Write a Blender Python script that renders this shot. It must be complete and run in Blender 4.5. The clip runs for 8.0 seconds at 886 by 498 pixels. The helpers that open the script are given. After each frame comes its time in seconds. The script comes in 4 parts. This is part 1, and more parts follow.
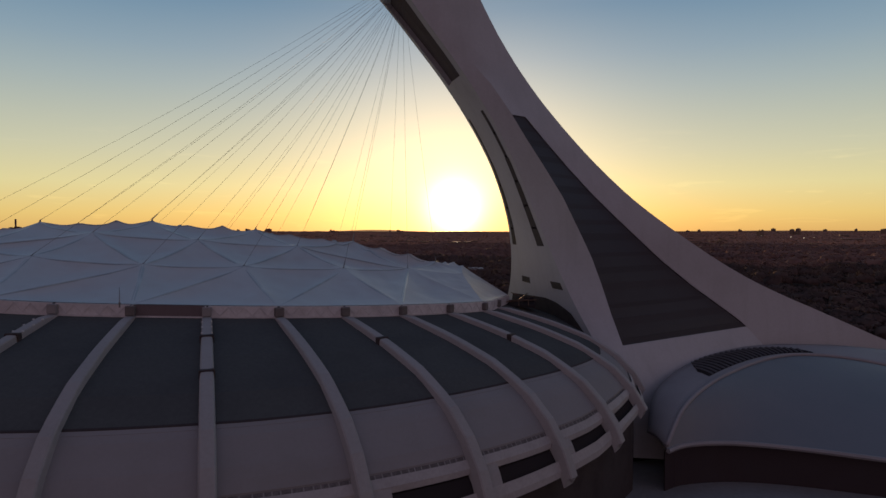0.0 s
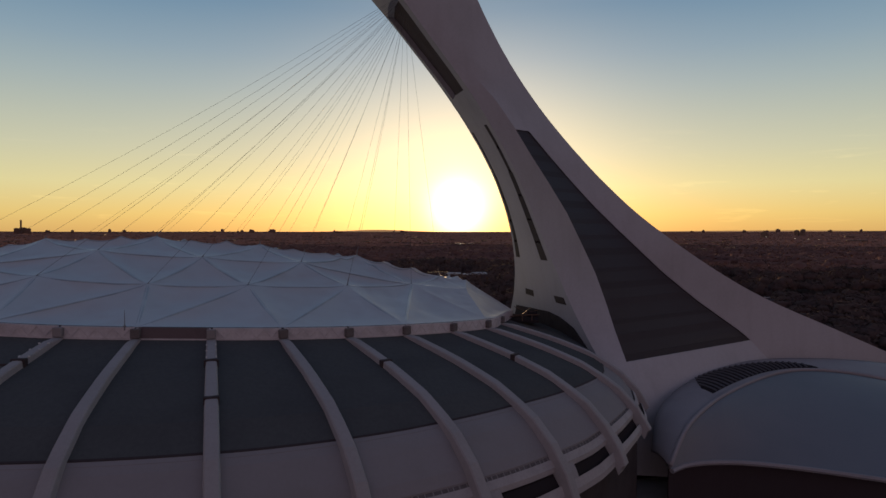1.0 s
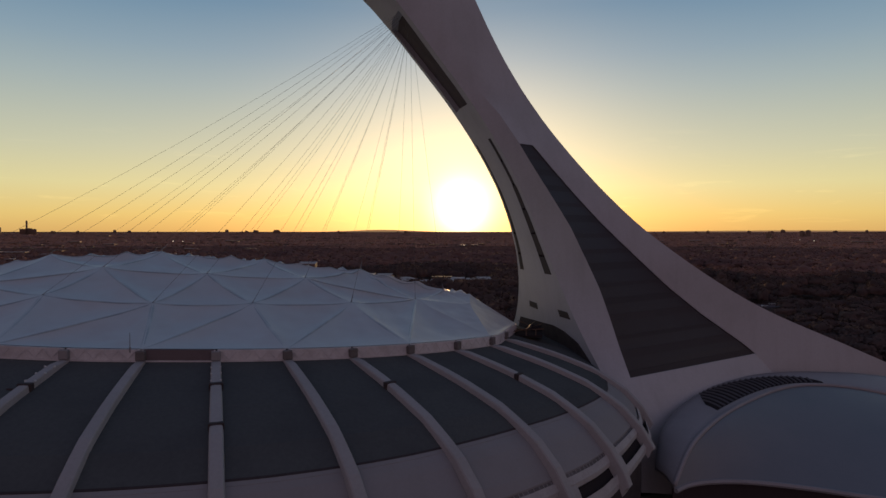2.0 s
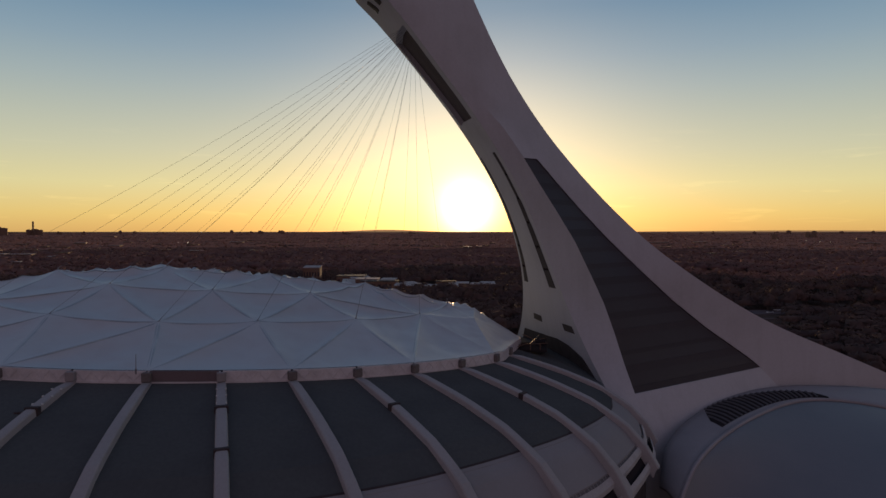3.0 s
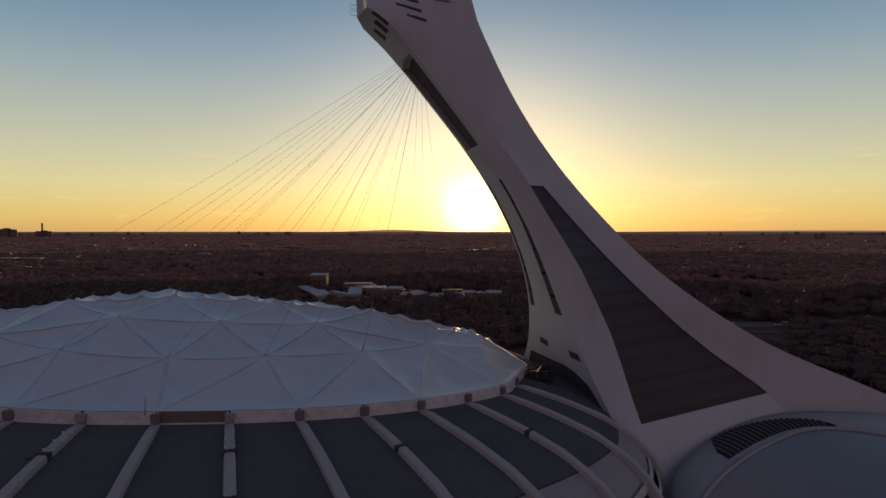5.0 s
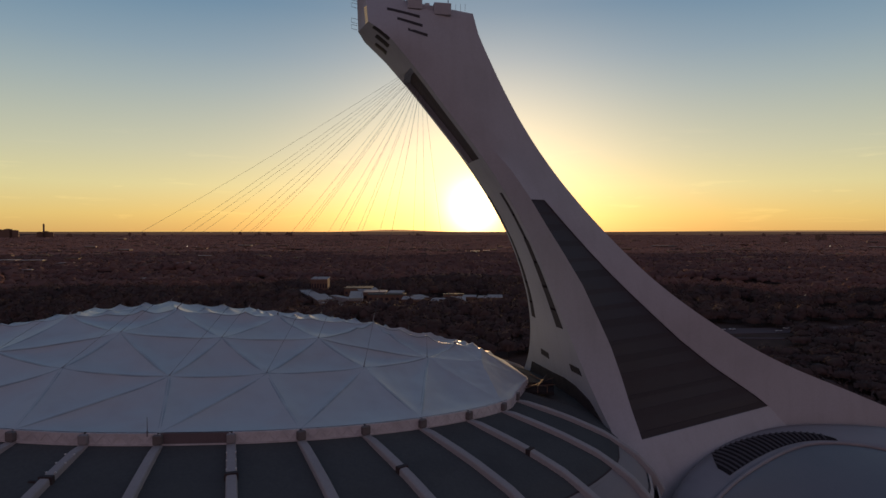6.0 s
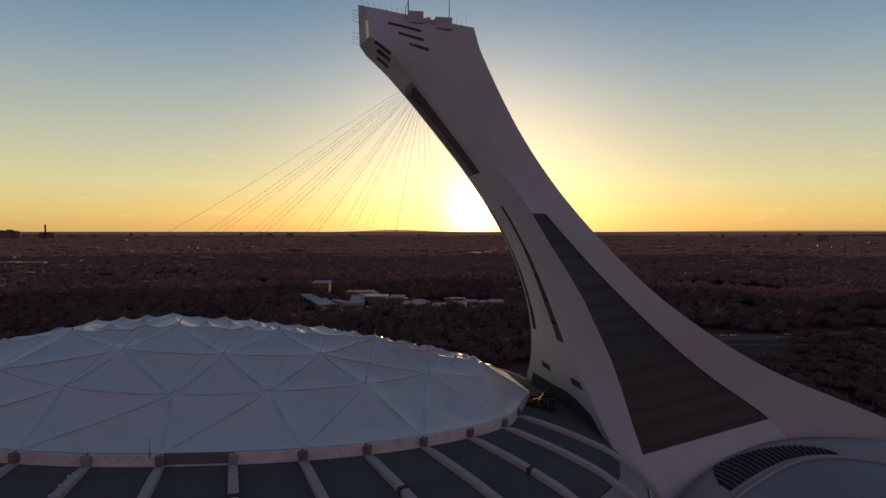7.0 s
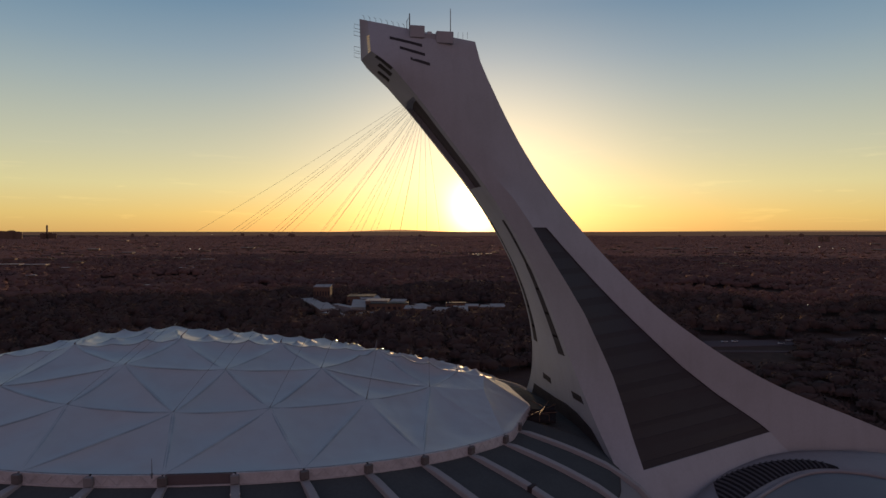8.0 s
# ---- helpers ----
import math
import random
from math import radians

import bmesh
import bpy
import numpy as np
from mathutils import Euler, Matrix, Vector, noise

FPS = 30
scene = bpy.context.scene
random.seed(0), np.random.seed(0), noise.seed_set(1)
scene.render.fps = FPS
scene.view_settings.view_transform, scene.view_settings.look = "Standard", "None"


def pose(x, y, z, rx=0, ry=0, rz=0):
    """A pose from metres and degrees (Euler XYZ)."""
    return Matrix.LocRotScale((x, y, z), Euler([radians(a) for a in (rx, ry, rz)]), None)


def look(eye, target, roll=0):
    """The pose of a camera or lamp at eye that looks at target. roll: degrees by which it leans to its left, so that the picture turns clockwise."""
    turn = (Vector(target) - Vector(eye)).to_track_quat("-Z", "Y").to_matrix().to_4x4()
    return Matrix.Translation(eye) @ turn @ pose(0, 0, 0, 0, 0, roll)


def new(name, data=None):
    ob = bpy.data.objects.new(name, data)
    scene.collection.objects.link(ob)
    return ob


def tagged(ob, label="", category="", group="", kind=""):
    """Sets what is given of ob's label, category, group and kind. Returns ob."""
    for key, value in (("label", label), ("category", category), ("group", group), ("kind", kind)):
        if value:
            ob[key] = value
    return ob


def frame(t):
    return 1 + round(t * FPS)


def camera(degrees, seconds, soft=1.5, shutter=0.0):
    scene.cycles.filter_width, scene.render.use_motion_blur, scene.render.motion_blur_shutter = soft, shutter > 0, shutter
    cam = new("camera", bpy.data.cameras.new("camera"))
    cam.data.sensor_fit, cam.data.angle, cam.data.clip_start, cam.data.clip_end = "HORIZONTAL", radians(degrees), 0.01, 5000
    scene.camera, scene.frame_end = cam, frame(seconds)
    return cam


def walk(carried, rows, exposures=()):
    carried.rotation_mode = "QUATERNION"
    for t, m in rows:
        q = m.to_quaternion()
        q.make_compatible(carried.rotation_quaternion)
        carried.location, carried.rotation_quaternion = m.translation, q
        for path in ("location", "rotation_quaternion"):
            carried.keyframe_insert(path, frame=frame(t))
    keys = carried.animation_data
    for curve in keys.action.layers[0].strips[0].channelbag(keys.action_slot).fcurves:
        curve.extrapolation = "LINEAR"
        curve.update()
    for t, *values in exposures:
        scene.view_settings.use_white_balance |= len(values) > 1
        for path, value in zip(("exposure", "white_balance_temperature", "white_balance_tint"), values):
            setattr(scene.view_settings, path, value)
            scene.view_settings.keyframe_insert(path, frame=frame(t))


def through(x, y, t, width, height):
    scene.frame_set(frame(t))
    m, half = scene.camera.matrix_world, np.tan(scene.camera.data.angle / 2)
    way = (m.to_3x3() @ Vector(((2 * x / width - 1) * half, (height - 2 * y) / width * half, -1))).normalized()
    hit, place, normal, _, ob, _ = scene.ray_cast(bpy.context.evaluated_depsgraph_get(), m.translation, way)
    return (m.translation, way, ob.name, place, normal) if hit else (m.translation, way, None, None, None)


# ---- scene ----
# World: x along the axis of the mast, from the bowl's middle (0, 0) to the mast's foot; metres.
cam = camera(71.5, 8.0)
PATH = [
    # seconds, x, y, z, yaw
    (0.0, 30.10, -197.53, 66.65, 0.00), (0.5, 30.09, -197.56, 68.85, 0.15), (1.0, 30.08, -197.60, 71.15, 0.33), (1.5, 30.08, -197.62, 73.35, 0.50),
    (3.0, 30.06, -197.72, 79.90, 1.10), (3.5, 30.04, -197.83, 81.98, 1.28), (4.0, 30.02, -197.90, 84.10, 1.46), (4.5, 30.00, -197.96, 86.22, 1.60),
    (6.0, 29.96, -198.22, 92.68, 1.79), (6.5, 29.92, -198.38, 94.82, 1.84), (7.0, 29.90, -198.46, 97.00, 1.89), (7.5, 29.88, -198.58, 99.15, 1.95), (8.0, 29.86, -198.70, 101.35, 2.00),
]
PITCH, HEADING = -1.63, -12.0
walk(cam, [(t, pose(x, y, z, 90 + PITCH, 0, HEADING + yaw)) for t, x, y, z, yaw in PATH], exposures=[(0.0, 0.0), (8.0, -0.06)])

# ---- light: a sun two degrees over the horizon, ahead of the camera, and the evening sky ----
SUN_HEADING, SUN_HEIGHT = 13.1, 2.2
a, e = radians(SUN_HEADING), radians(SUN_HEIGHT)
SUN_WAY = Vector((math.sin(a) * math.cos(e), math.cos(a) * math.cos(e), math.sin(e)))
world = bpy.data.worlds.new("evening_sky")
scene.world = world
world.use_nodes = True
wn, wl = world.node_tree.nodes, world.node_tree.links
wn.clear()
sky = wn.new("ShaderNodeTexSky")
sky.sky_type, sky.sun_disc = "NISHITA", False
sky.sun_elevation, sky.sun_rotation = e, a
sky.altitude, sky.air_density, sky.dust_density, sky.ozone_density = 60, 1.0, 1.0, 1.6
dirn = wn.new("ShaderNodeTexCoord")
split = wn.new("ShaderNodeSeparateXYZ")
wl.new(dirn.outputs["Generated"], split.inputs[0])


def sky_ramp(stops):
    """Colour of the sky by the sine of its height over the horizon."""
    r = wn.new("ShaderNodeValToRGB")
    r.color_ramp.interpolation = "LINEAR"
    el = r.color_ramp.elements
    el[0].position, el[1].position = 0.0, 1.0
    for k, (deg, colour) in enumerate(stops):
        pos = math.sin(radians(deg))
        item = el[0] if k == 0 else el[-1] if k == len(stops) - 1 else el.new(pos)
        item.position, item.color = pos, (*colour, 1)
    wl.new(split.outputs["Z"], r.inputs[0])
    return r.outputs[0]


# the side of the sunset: amber at the horizon, pale yellow, then slate blue
west = sky_ramp([(0, (0.70, 0.45, 0.16)), (1.5, (0.76, 0.57, 0.21)), (4, (0.72, 0.65, 0.34)), (7, (0.58, 0.57, 0.40)), (12.4, (0.355, 0.425, 0.43)), (15.4, (0.24, 0.34, 0.42)), (19.5, (0.125, 0.245, 0.37)), (35, (0.07, 0.15, 0.26)), (90, (0.05, 0.08, 0.15))])
# the side away from it: the rosy belt over the earth's shadow
east = sky_ramp([(0, (0.22, 0.145, 0.18)), (5, (0.33, 0.19, 0.21)), (14, (0.36, 0.21, 0.235)), (30, (0.20, 0.152, 0.205)), (90, (0.05, 0.08, 0.15))])
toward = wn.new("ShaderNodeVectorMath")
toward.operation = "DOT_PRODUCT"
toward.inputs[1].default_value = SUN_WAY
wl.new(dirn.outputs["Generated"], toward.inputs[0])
side = wn.new("ShaderNodeMapRange")
side.interpolation_type = "SMOOTHSTEP"
side.inputs[1].default_value, side.inputs[2].default_value = -0.6, 0.65
wl.new(toward.outputs["Value"], side.inputs[0])


def blend(factor, one, two, kind="MIX"):
    m = wn.new("ShaderNodeMix")
    m.data_type, m.blend_type, m.clamp_result = "RGBA", kind, False
    for socket, value in ((m.inputs["Factor"], factor), (m.inputs[6], one), (m.inputs[7], two)):
        if isinstance(value, (int, float)):
            socket.default_value = value
        elif isinstance(value, tuple):
            socket.default_value = (*value, 1)
        else:
            wl.new(value, socket)
    return m.outputs[2]


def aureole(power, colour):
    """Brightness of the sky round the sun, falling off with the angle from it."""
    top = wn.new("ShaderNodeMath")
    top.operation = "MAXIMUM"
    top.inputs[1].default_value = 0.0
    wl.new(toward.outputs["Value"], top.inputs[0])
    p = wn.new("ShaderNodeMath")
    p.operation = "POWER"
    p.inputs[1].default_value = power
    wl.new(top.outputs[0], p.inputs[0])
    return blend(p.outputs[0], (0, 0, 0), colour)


tone = blend(side.outputs[0], east, west)
scaled = blend(1.0, sky.outputs[0], (0.28, 0.28, 0.28), "MULTIPLY")
tone = blend(0.15, tone, scaled)
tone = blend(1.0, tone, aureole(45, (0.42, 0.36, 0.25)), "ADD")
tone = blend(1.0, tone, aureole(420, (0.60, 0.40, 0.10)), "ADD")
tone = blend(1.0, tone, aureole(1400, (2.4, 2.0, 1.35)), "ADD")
# a few thin wisps low in the sky
spread = wn.new("ShaderNodeMapping")
spread.inputs["Scale"].default_value = (12.0, 12.0, 95.0)
wisp = wn.new("ShaderNodeTexNoise")
wisp.inputs["Scale"].default_value, wisp.inputs["Detail"].default_value, wisp.inputs["Distortion"].default_value = 1.0, 5.0, 0.6
thin = wn.new("ShaderNodeMapRange")
thin.inputs[1].default_value, thin.inputs[2].default_value, thin.inputs[4].default_value = 0.60, 0.80, 1.0
low = wn.new("ShaderNodeMapRange")
low.inputs[1].default_value, low.inputs[2].default_value, low.inputs[3].default_value, low.inputs[4].default_value = 0.05, 0.17, 1.0, 0.0
both = wn.new("ShaderNodeMath")
both.operation = "MULTIPLY"
wl.new(dirn.outputs["Generated"], spread.inputs[0])
wl.new(spread.outputs[0], wisp.inputs["Vector"])
wl.new(wisp.outputs[0], thin.inputs[0])
wl.new(split.outputs["Z"], low.inputs[0])
wl.new(thin.outputs[0], both.inputs[0])
wl.new(low.outputs[0], both.inputs[1])
tone = blend(1.0, tone, blend(both.outputs[0], (0, 0, 0), (0.13, 0.09, 0.03)), "ADD")
# the far plain, past the reach of the land
under = wn.new("ShaderNodeMath")
under.operation = "LESS_THAN"
under.inputs[1].default_value = -0.0004
wl.new(split.outputs["Z"], under.inputs[0])
level = wn.new("ShaderNodeVectorMath")
level.operation = "MULTIPLY"
level.inputs[1].default_value = (1, 1, 0)
wl.new(dirn.outputs["Generated"], level.inputs[0])
for heading, power, high in ((5.7, 500, 0.0034), (41, 60, 0.0022)):
    # low far hills that rise over the horizon round one heading
    near = wn.new("ShaderNodeVectorMath")
    near.operation = "DOT_PRODUCT"
    near.inputs[1].default_value = (math.sin(radians(heading)), math.cos(radians(heading)), 0)
    wl.new(level.outputs[0], near.inputs[0])
    steps_ = (("MAXIMUM", 0.0), ("POWER", power), ("MULTIPLY", high), ("SUBTRACT", 0.0006))
    value = near.outputs["Value"]
    for operation, number in steps_:
        m_ = wn.new("ShaderNodeMath")
        m_.operation = operation
        m_.inputs[1].default_value = number
        wl.new(value, m_.inputs[0])
        value = m_.outputs[0]
    hill = wn.new("ShaderNodeMath")
    hill.operation = "LESS_THAN"
    wl.new(split.outputs["Z"], hill.inputs[0])
    wl.new(value, hill.inputs[1])
    # amber tone of the hills holds the haze and glow over them
    tone = blend(hill.outputs[0], tone, (0.30, 0.17, 0.085))
tone = blend(under.outputs[0], tone, (0.075, 0.045, 0.034))
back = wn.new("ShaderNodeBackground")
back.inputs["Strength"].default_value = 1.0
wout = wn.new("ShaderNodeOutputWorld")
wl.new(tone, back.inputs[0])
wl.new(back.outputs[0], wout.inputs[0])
sun = new("sun", bpy.data.lights.new("sun", "SUN"))
sun.data.energy, sun.data.angle, sun.data.color = 2.6, radians(0.6), (1.0, 0.62, 0.30)
sun.matrix_world = look((0, 0, 300), Vector((0, 0, 300)) - SUN_WAY)


# ---- materials ----
def shader(name, colour, rough=0.7, metal=0.0, spots=0.0, size=3.0, grain=0.0, grain_size=0.3, bump=0.0, spec=0.5, per_piece=0.0, streak=0.0, dirt=(0.08, 0.07, 0.06), through=0.0):
    """A surface with stains at one scale, grain and relief at another, and a small shift of tone from piece to piece."""
    m = bpy.data.materials.new(name)
    m.use_nodes = True
    n, l = m.node_tree.nodes, m.node_tree.links
    b = n["Principled BSDF"]
    b.inputs["Roughness"].default_value, b.inputs["Metallic"].default_value = rough, metal
    b.inputs["Specular IOR Level"].default_value = spec
    co = n.new("ShaderNodeTexCoord")
    base = n.new("ShaderNodeRGB")
    base.outputs[0].default_value = (*colour, 1)
    tone = base.outputs[0]

    def mixed(factor, other, kind="MIX"):
        mx = n.new("ShaderNodeMix")
        mx.data_type, mx.blend_type = "RGBA", kind
        l.new(factor, mx.inputs["Factor"])
        l.new(tone, mx.inputs[6])
        if isinstance(other, tuple):
            mx.inputs[7].default_value = (*other, 1)
        else:
            l.new(other, mx.inputs[7])
        return mx.outputs[2]

    def cloud(scale, detail, low, high, top, stretch=None):
        t = n.new("ShaderNodeTexNoise")
        t.inputs["Scale"].default_value, t.inputs["Detail"].default_value = scale, detail
        src = co.outputs["Object"]
        if stretch:
            mp = n.new("ShaderNodeMapping")
            mp.inputs["Scale"].default_value = stretch
            l.new(src, mp.inputs[0])
            src = mp.outputs[0]
        l.new(src, t.inputs["Vector"])
        r = n.new("ShaderNodeMapRange")
        r.inputs[1].default_value, r.inputs[2].default_value, r.inputs[3].default_value, r.inputs[4].default_value = low, high, 0.0, top
        l.new(t.outputs[0], r.inputs[0])
        return r.outputs[0], t.outputs[0]

    if spots:
        tone = mixed(cloud(1 / size, 6, 0.45, 0.75, spots)[0], dirt)
    if streak:
        tone = mixed(cloud(0.35, 4, 0.5, 0.8, streak, (1, 1, 0.06))[0], dirt)
    fine = None
    if grain:
        f, fine = cloud(1 / grain_size, 8, 0.35, 0.7, grain)
        tone = mixed(f, dirt)
    if per_piece:
        info = n.new("ShaderNodeObjectInfo")
        r = n.new("ShaderNodeMapRange")
        r.inputs[3].default_value, r.inputs[4].default_value = 0.0, per_piece
        l.new(info.outputs["Random"], r.inputs[0])
        tone = mixed(r.outputs[0], dirt)
    l.new(tone, b.inputs["Base Color"])
    if through:
        # thin leaves let part of the light through
        tr, both = n.new("ShaderNodeBsdfTranslucent"), n.new("ShaderNodeMixShader")
        both.inputs[0].default_value = through
        l.new(tone, tr.inputs[0])
        l.new(b.outputs[0], both.inputs[1])
        l.new(tr.outputs[0], both.inputs[2])
        l.new(both.outputs[0], n["Material Output"].inputs["Surface"])
    if bump:
        if fine is None:
            fine = cloud(1 / grain_size, 8, 0.35, 0.7, 1.0)[1]
        bp = n.new("ShaderNodeBump")
        bp.inputs["Strength"].default_value, bp.inputs["Distance"].default_value = 0.5, bump
        l.new(fine, bp.inputs["Height"])
        l.new(bp.outputs[0], b.inputs["Normal"])
    return m


CONCRETE = shader("pale_concrete", (0.475, 0.465, 0.482), 0.75, spots=0.25, size=14, grain=0.12, grain_size=0.8, bump=0.01, streak=0.18, dirt=(0.26, 0.24, 0.23))
RIB = shader("precast_concrete", (0.37, 0.345, 0.345), 0.75, spots=0.3, size=9, grain=0.2, grain_size=0.6, bump=0.02, per_piece=0.15, dirt=(0.22, 0.21, 0.2))
SHELL = shader("shell_concrete", (0.275, 0.257, 0.264), 0.8, spots=0.35, size=8, grain=0.15, grain_size=0.6, bump=0.02, per_piece=0.2, dirt=(0.2, 0.19, 0.18))
FABRIC = shader("coated_fabric", (0.495, 0.54, 0.565), 0.46, spec=0.3, spots=0.3, size=6, grain=0.06, grain_size=0.5, bump=0.015, per_piece=0.12, dirt=(0.40, 0.375, 0.385))
SEAM = shader("seam_belt", (0.27, 0.32, 0.365), 0.3, spots=0.95, size=9, grain=0.3, dirt=(0.48, 0.54, 0.56))
ROOFING = shader("dark_roofing", (0.107, 0.113, 0.112), 0.8, spec=0.0, spots=0.4, size=10, grain=0.3, grain_size=0.7, bump=0.01, per_piece=0.25, dirt=(0.065, 0.066, 0.070))
GLAZING = shader("tinted_glazing", (0.046, 0.033, 0.036), 0.5, spec=0.2, spots=0.3, size=6, grain=0.2, per_piece=0.8, dirt=(0.055, 0.046, 0.052))
SPANDREL = shader("brown_spandrel", (0.056, 0.041, 0.044), 0.6, spec=0.2, spots=0.3, size=4, grain=0.2, per_piece=0.4, dirt=(0.034, 0.028, 0.031))
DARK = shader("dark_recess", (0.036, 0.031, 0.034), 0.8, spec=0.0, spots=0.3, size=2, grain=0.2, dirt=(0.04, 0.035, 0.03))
RECESS_BACK = shader("recess_lining", (0.115, 0.095, 0.095), 0.8, spec=0.1, spots=0.4, size=5, grain=0.2, dirt=(0.07, 0.058, 0.058))
# shade put into a dark base colour, for the feet of bowl and tower
FOOT = shader("painted_foot_shade", (0.075, 0.062, 0.062), 0.85, spec=0.1, spots=0.5, size=4, grain=0.3, dirt=(0.035, 0.03, 0.03))
WINDOW = shader("tinted_window", (0.062, 0.052, 0.052), 0.5, spec=0.2, spots=0.3, size=3, grain=0.2, per_piece=0.3, dirt=(0.04, 0.034, 0.036))
STEEL = shader("painted_steel", (0.24, 0.24, 0.25), 0.5, metal=0.3, spots=0.3, size=2, grain=0.2)
RUST = shader("weathered_steel", (0.16, 0.09, 0.06), 0.7, metal=0.2, spots=0.4, size=1.5, grain=0.3)
CABLE = shader("galvanised_cable", (0.085, 0.078, 0.08), 0.6, metal=0.0, spots=0.2, size=3, grain=0.2)
POOL = shader("standing_seam_roof", (0.182, 0.185, 0.203), 0.6, spots=0.35, size=12, grain=0.15, grain_size=0.8, bump=0.01, per_piece=0.05, dirt=(0.13, 0.15, 0.17))
GROUND = shader("autumn_ground", (0.105, 0.072, 0.060), 0.95, spec=0.0, spots=0.8, size=60, grain=0.5, grain_size=7, bump=0.3, dirt=(0.065, 0.046, 0.042))
# foliage browns get paler from near to far, with distance haze in the colour
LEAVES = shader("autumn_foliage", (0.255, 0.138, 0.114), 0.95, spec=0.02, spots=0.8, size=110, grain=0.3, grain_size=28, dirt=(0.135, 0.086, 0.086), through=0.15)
HAZED_LEAVES = shader("hazed_autumn_foliage", (0.40, 0.21, 0.155), 0.95, spec=0.02, spots=0.8, size=240, grain=0.3, grain_size=80, dirt=(0.25, 0.145, 0.125), through=0.15)
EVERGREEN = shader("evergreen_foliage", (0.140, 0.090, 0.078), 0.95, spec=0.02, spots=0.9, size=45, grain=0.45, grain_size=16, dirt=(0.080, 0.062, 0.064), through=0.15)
ASPHALT = shader("asphalt", (0.05, 0.05, 0.052), 0.85, spots=0.4, size=12, grain=0.3, grain_size=0.5, dirt=(0.03, 0.03, 0.03))
WHITE = shader("white_roofing", (0.62, 0.62, 0.62), 0.7, spots=0.35, size=8, grain=0.2, grain_size=1, dirt=(0.3, 0.29, 0.28))
PALE = shader("pale_roofing", (0.38, 0.35, 0.35), 0.8, spec=0.2, spots=0.4, size=9, grain=0.25, grain_size=1.5, dirt=(0.2, 0.19, 0.19))
BRICK = shader("brown_brick", (0.20, 0.12, 0.09), 0.85, spots=0.4, size=5, grain=0.3, grain_size=0.4, dirt=(0.1, 0.07, 0.05))


def glow(name, colour, strength):
    m = bpy.data.materials.new(name)
    m.use_nodes = True
    b = m.node_tree.nodes["Principled BSDF"]
    b.inputs["Base Color"].default_value = (*colour, 1)
    b.inputs["Emission Color"].default_value = (*colour, 1)
    b.inputs["Emission Strength"].default_value = strength
    return m


LAMPLIT = glow("lit_window", (1.0, 0.72, 0.35), 0.16)
LAMP = glow("street_light", (1.0, 0.85, 0.6), 1.6)


# ---- mesh helpers ----
def mesh_of(name, verts, faces, smooth=False):
    me = bpy.data.meshes.new(name)
    me.from_pydata([tuple(v) for v in verts], [], faces)
    me.update()
    if smooth:
        me.polygons.foreach_set("use_smooth", [True] * len(me.polygons))
    return me


def thing(name, place, label, category, group="", kind=""):
    ob = new(name)
    ob.location = place
    ob.empty_display_size = 1
    return tagged(ob, label, category, group, kind)


def put(name, me, material, parent=None, label=""):
    """One mesh object under a thing or a part; the mesh is in world metres, so the parent's place is taken off."""
    ob = new(name, me)
    if not me.materials:
        me.materials.append(material)
    if parent is not None:
        ob.parent = parent
        p, place = parent, Vector((0, 0, 0))
        while p is not None:
            place += p.location
            p = p.parent
        ob.location = -place
    if label:
        ob["label"] = label
    return ob


def fixed(bm):
    bmesh.ops.recalc_face_normals(bm, faces=bm.faces)
    return bm


def part(name, bm, material, parent, label="", smooth=False):
    me = bpy.data.meshes.new(name)
    bm.to_mesh(me)
    bm.free()
    if smooth:
        me.polygons.foreach_set("use_smooth", [True] * len(me.polygons))
    return put(name, me, material, parent, label)


def box(cx, cy, cz, sx, sy, sz, turn=0.0, bevel=0.0):
    """A block centred in x and y with its foot at cz."""
    bm = bmesh.new()
    bmesh.ops.create_cube(bm, size=1)
    bmesh.ops.transform(bm, verts=bm.verts, matrix=Matrix.Translation((cx, cy, cz + sz / 2)) @ Matrix.Rotation(turn, 4, "Z") @ Matrix.Diagonal((sx, sy, sz, 1)))
    if bevel:
        bmesh.ops.bevel(bm, geom=bm.edges[:], offset=bevel, segments=1, affect="EDGES")
    return bm


def tube(points, radius, sides=6, end_radius=None):
    """A round bar along points, tapering to end_radius."""
    bm = bmesh.new()
    rings, pts = [], [Vector(p) for p in points]
    for i, p in enumerate(pts):
        way = (pts[min(i + 1, len(pts) - 1)] - pts[max(i - 1, 0)]).normalized()
        side = way.cross(Vector((0, 0, 1)))
        side = side.normalized() if side.length > 1e-4 else Vector((1, 0, 0))
        up = side.cross(way)
        r = radius if end_radius is None else radius + (end_radius - radius) * i / (len(pts) - 1)
        rings.append([bm.verts.new(p + r * (math.cos(k * 2 * math.pi / sides) * side + math.sin(k * 2 * math.pi / sides) * up)) for k in range(sides)])
    for a_, b_ in zip(rings, rings[1:]):
        for k in range(sides):
            bm.faces.new((a_[k], a_[(k + 1) % sides], b_[(k + 1) % sides], b_[k]))
    bm.faces.new(rings[0]), bm.faces.new(rings[-1])
    return fixed(bm)


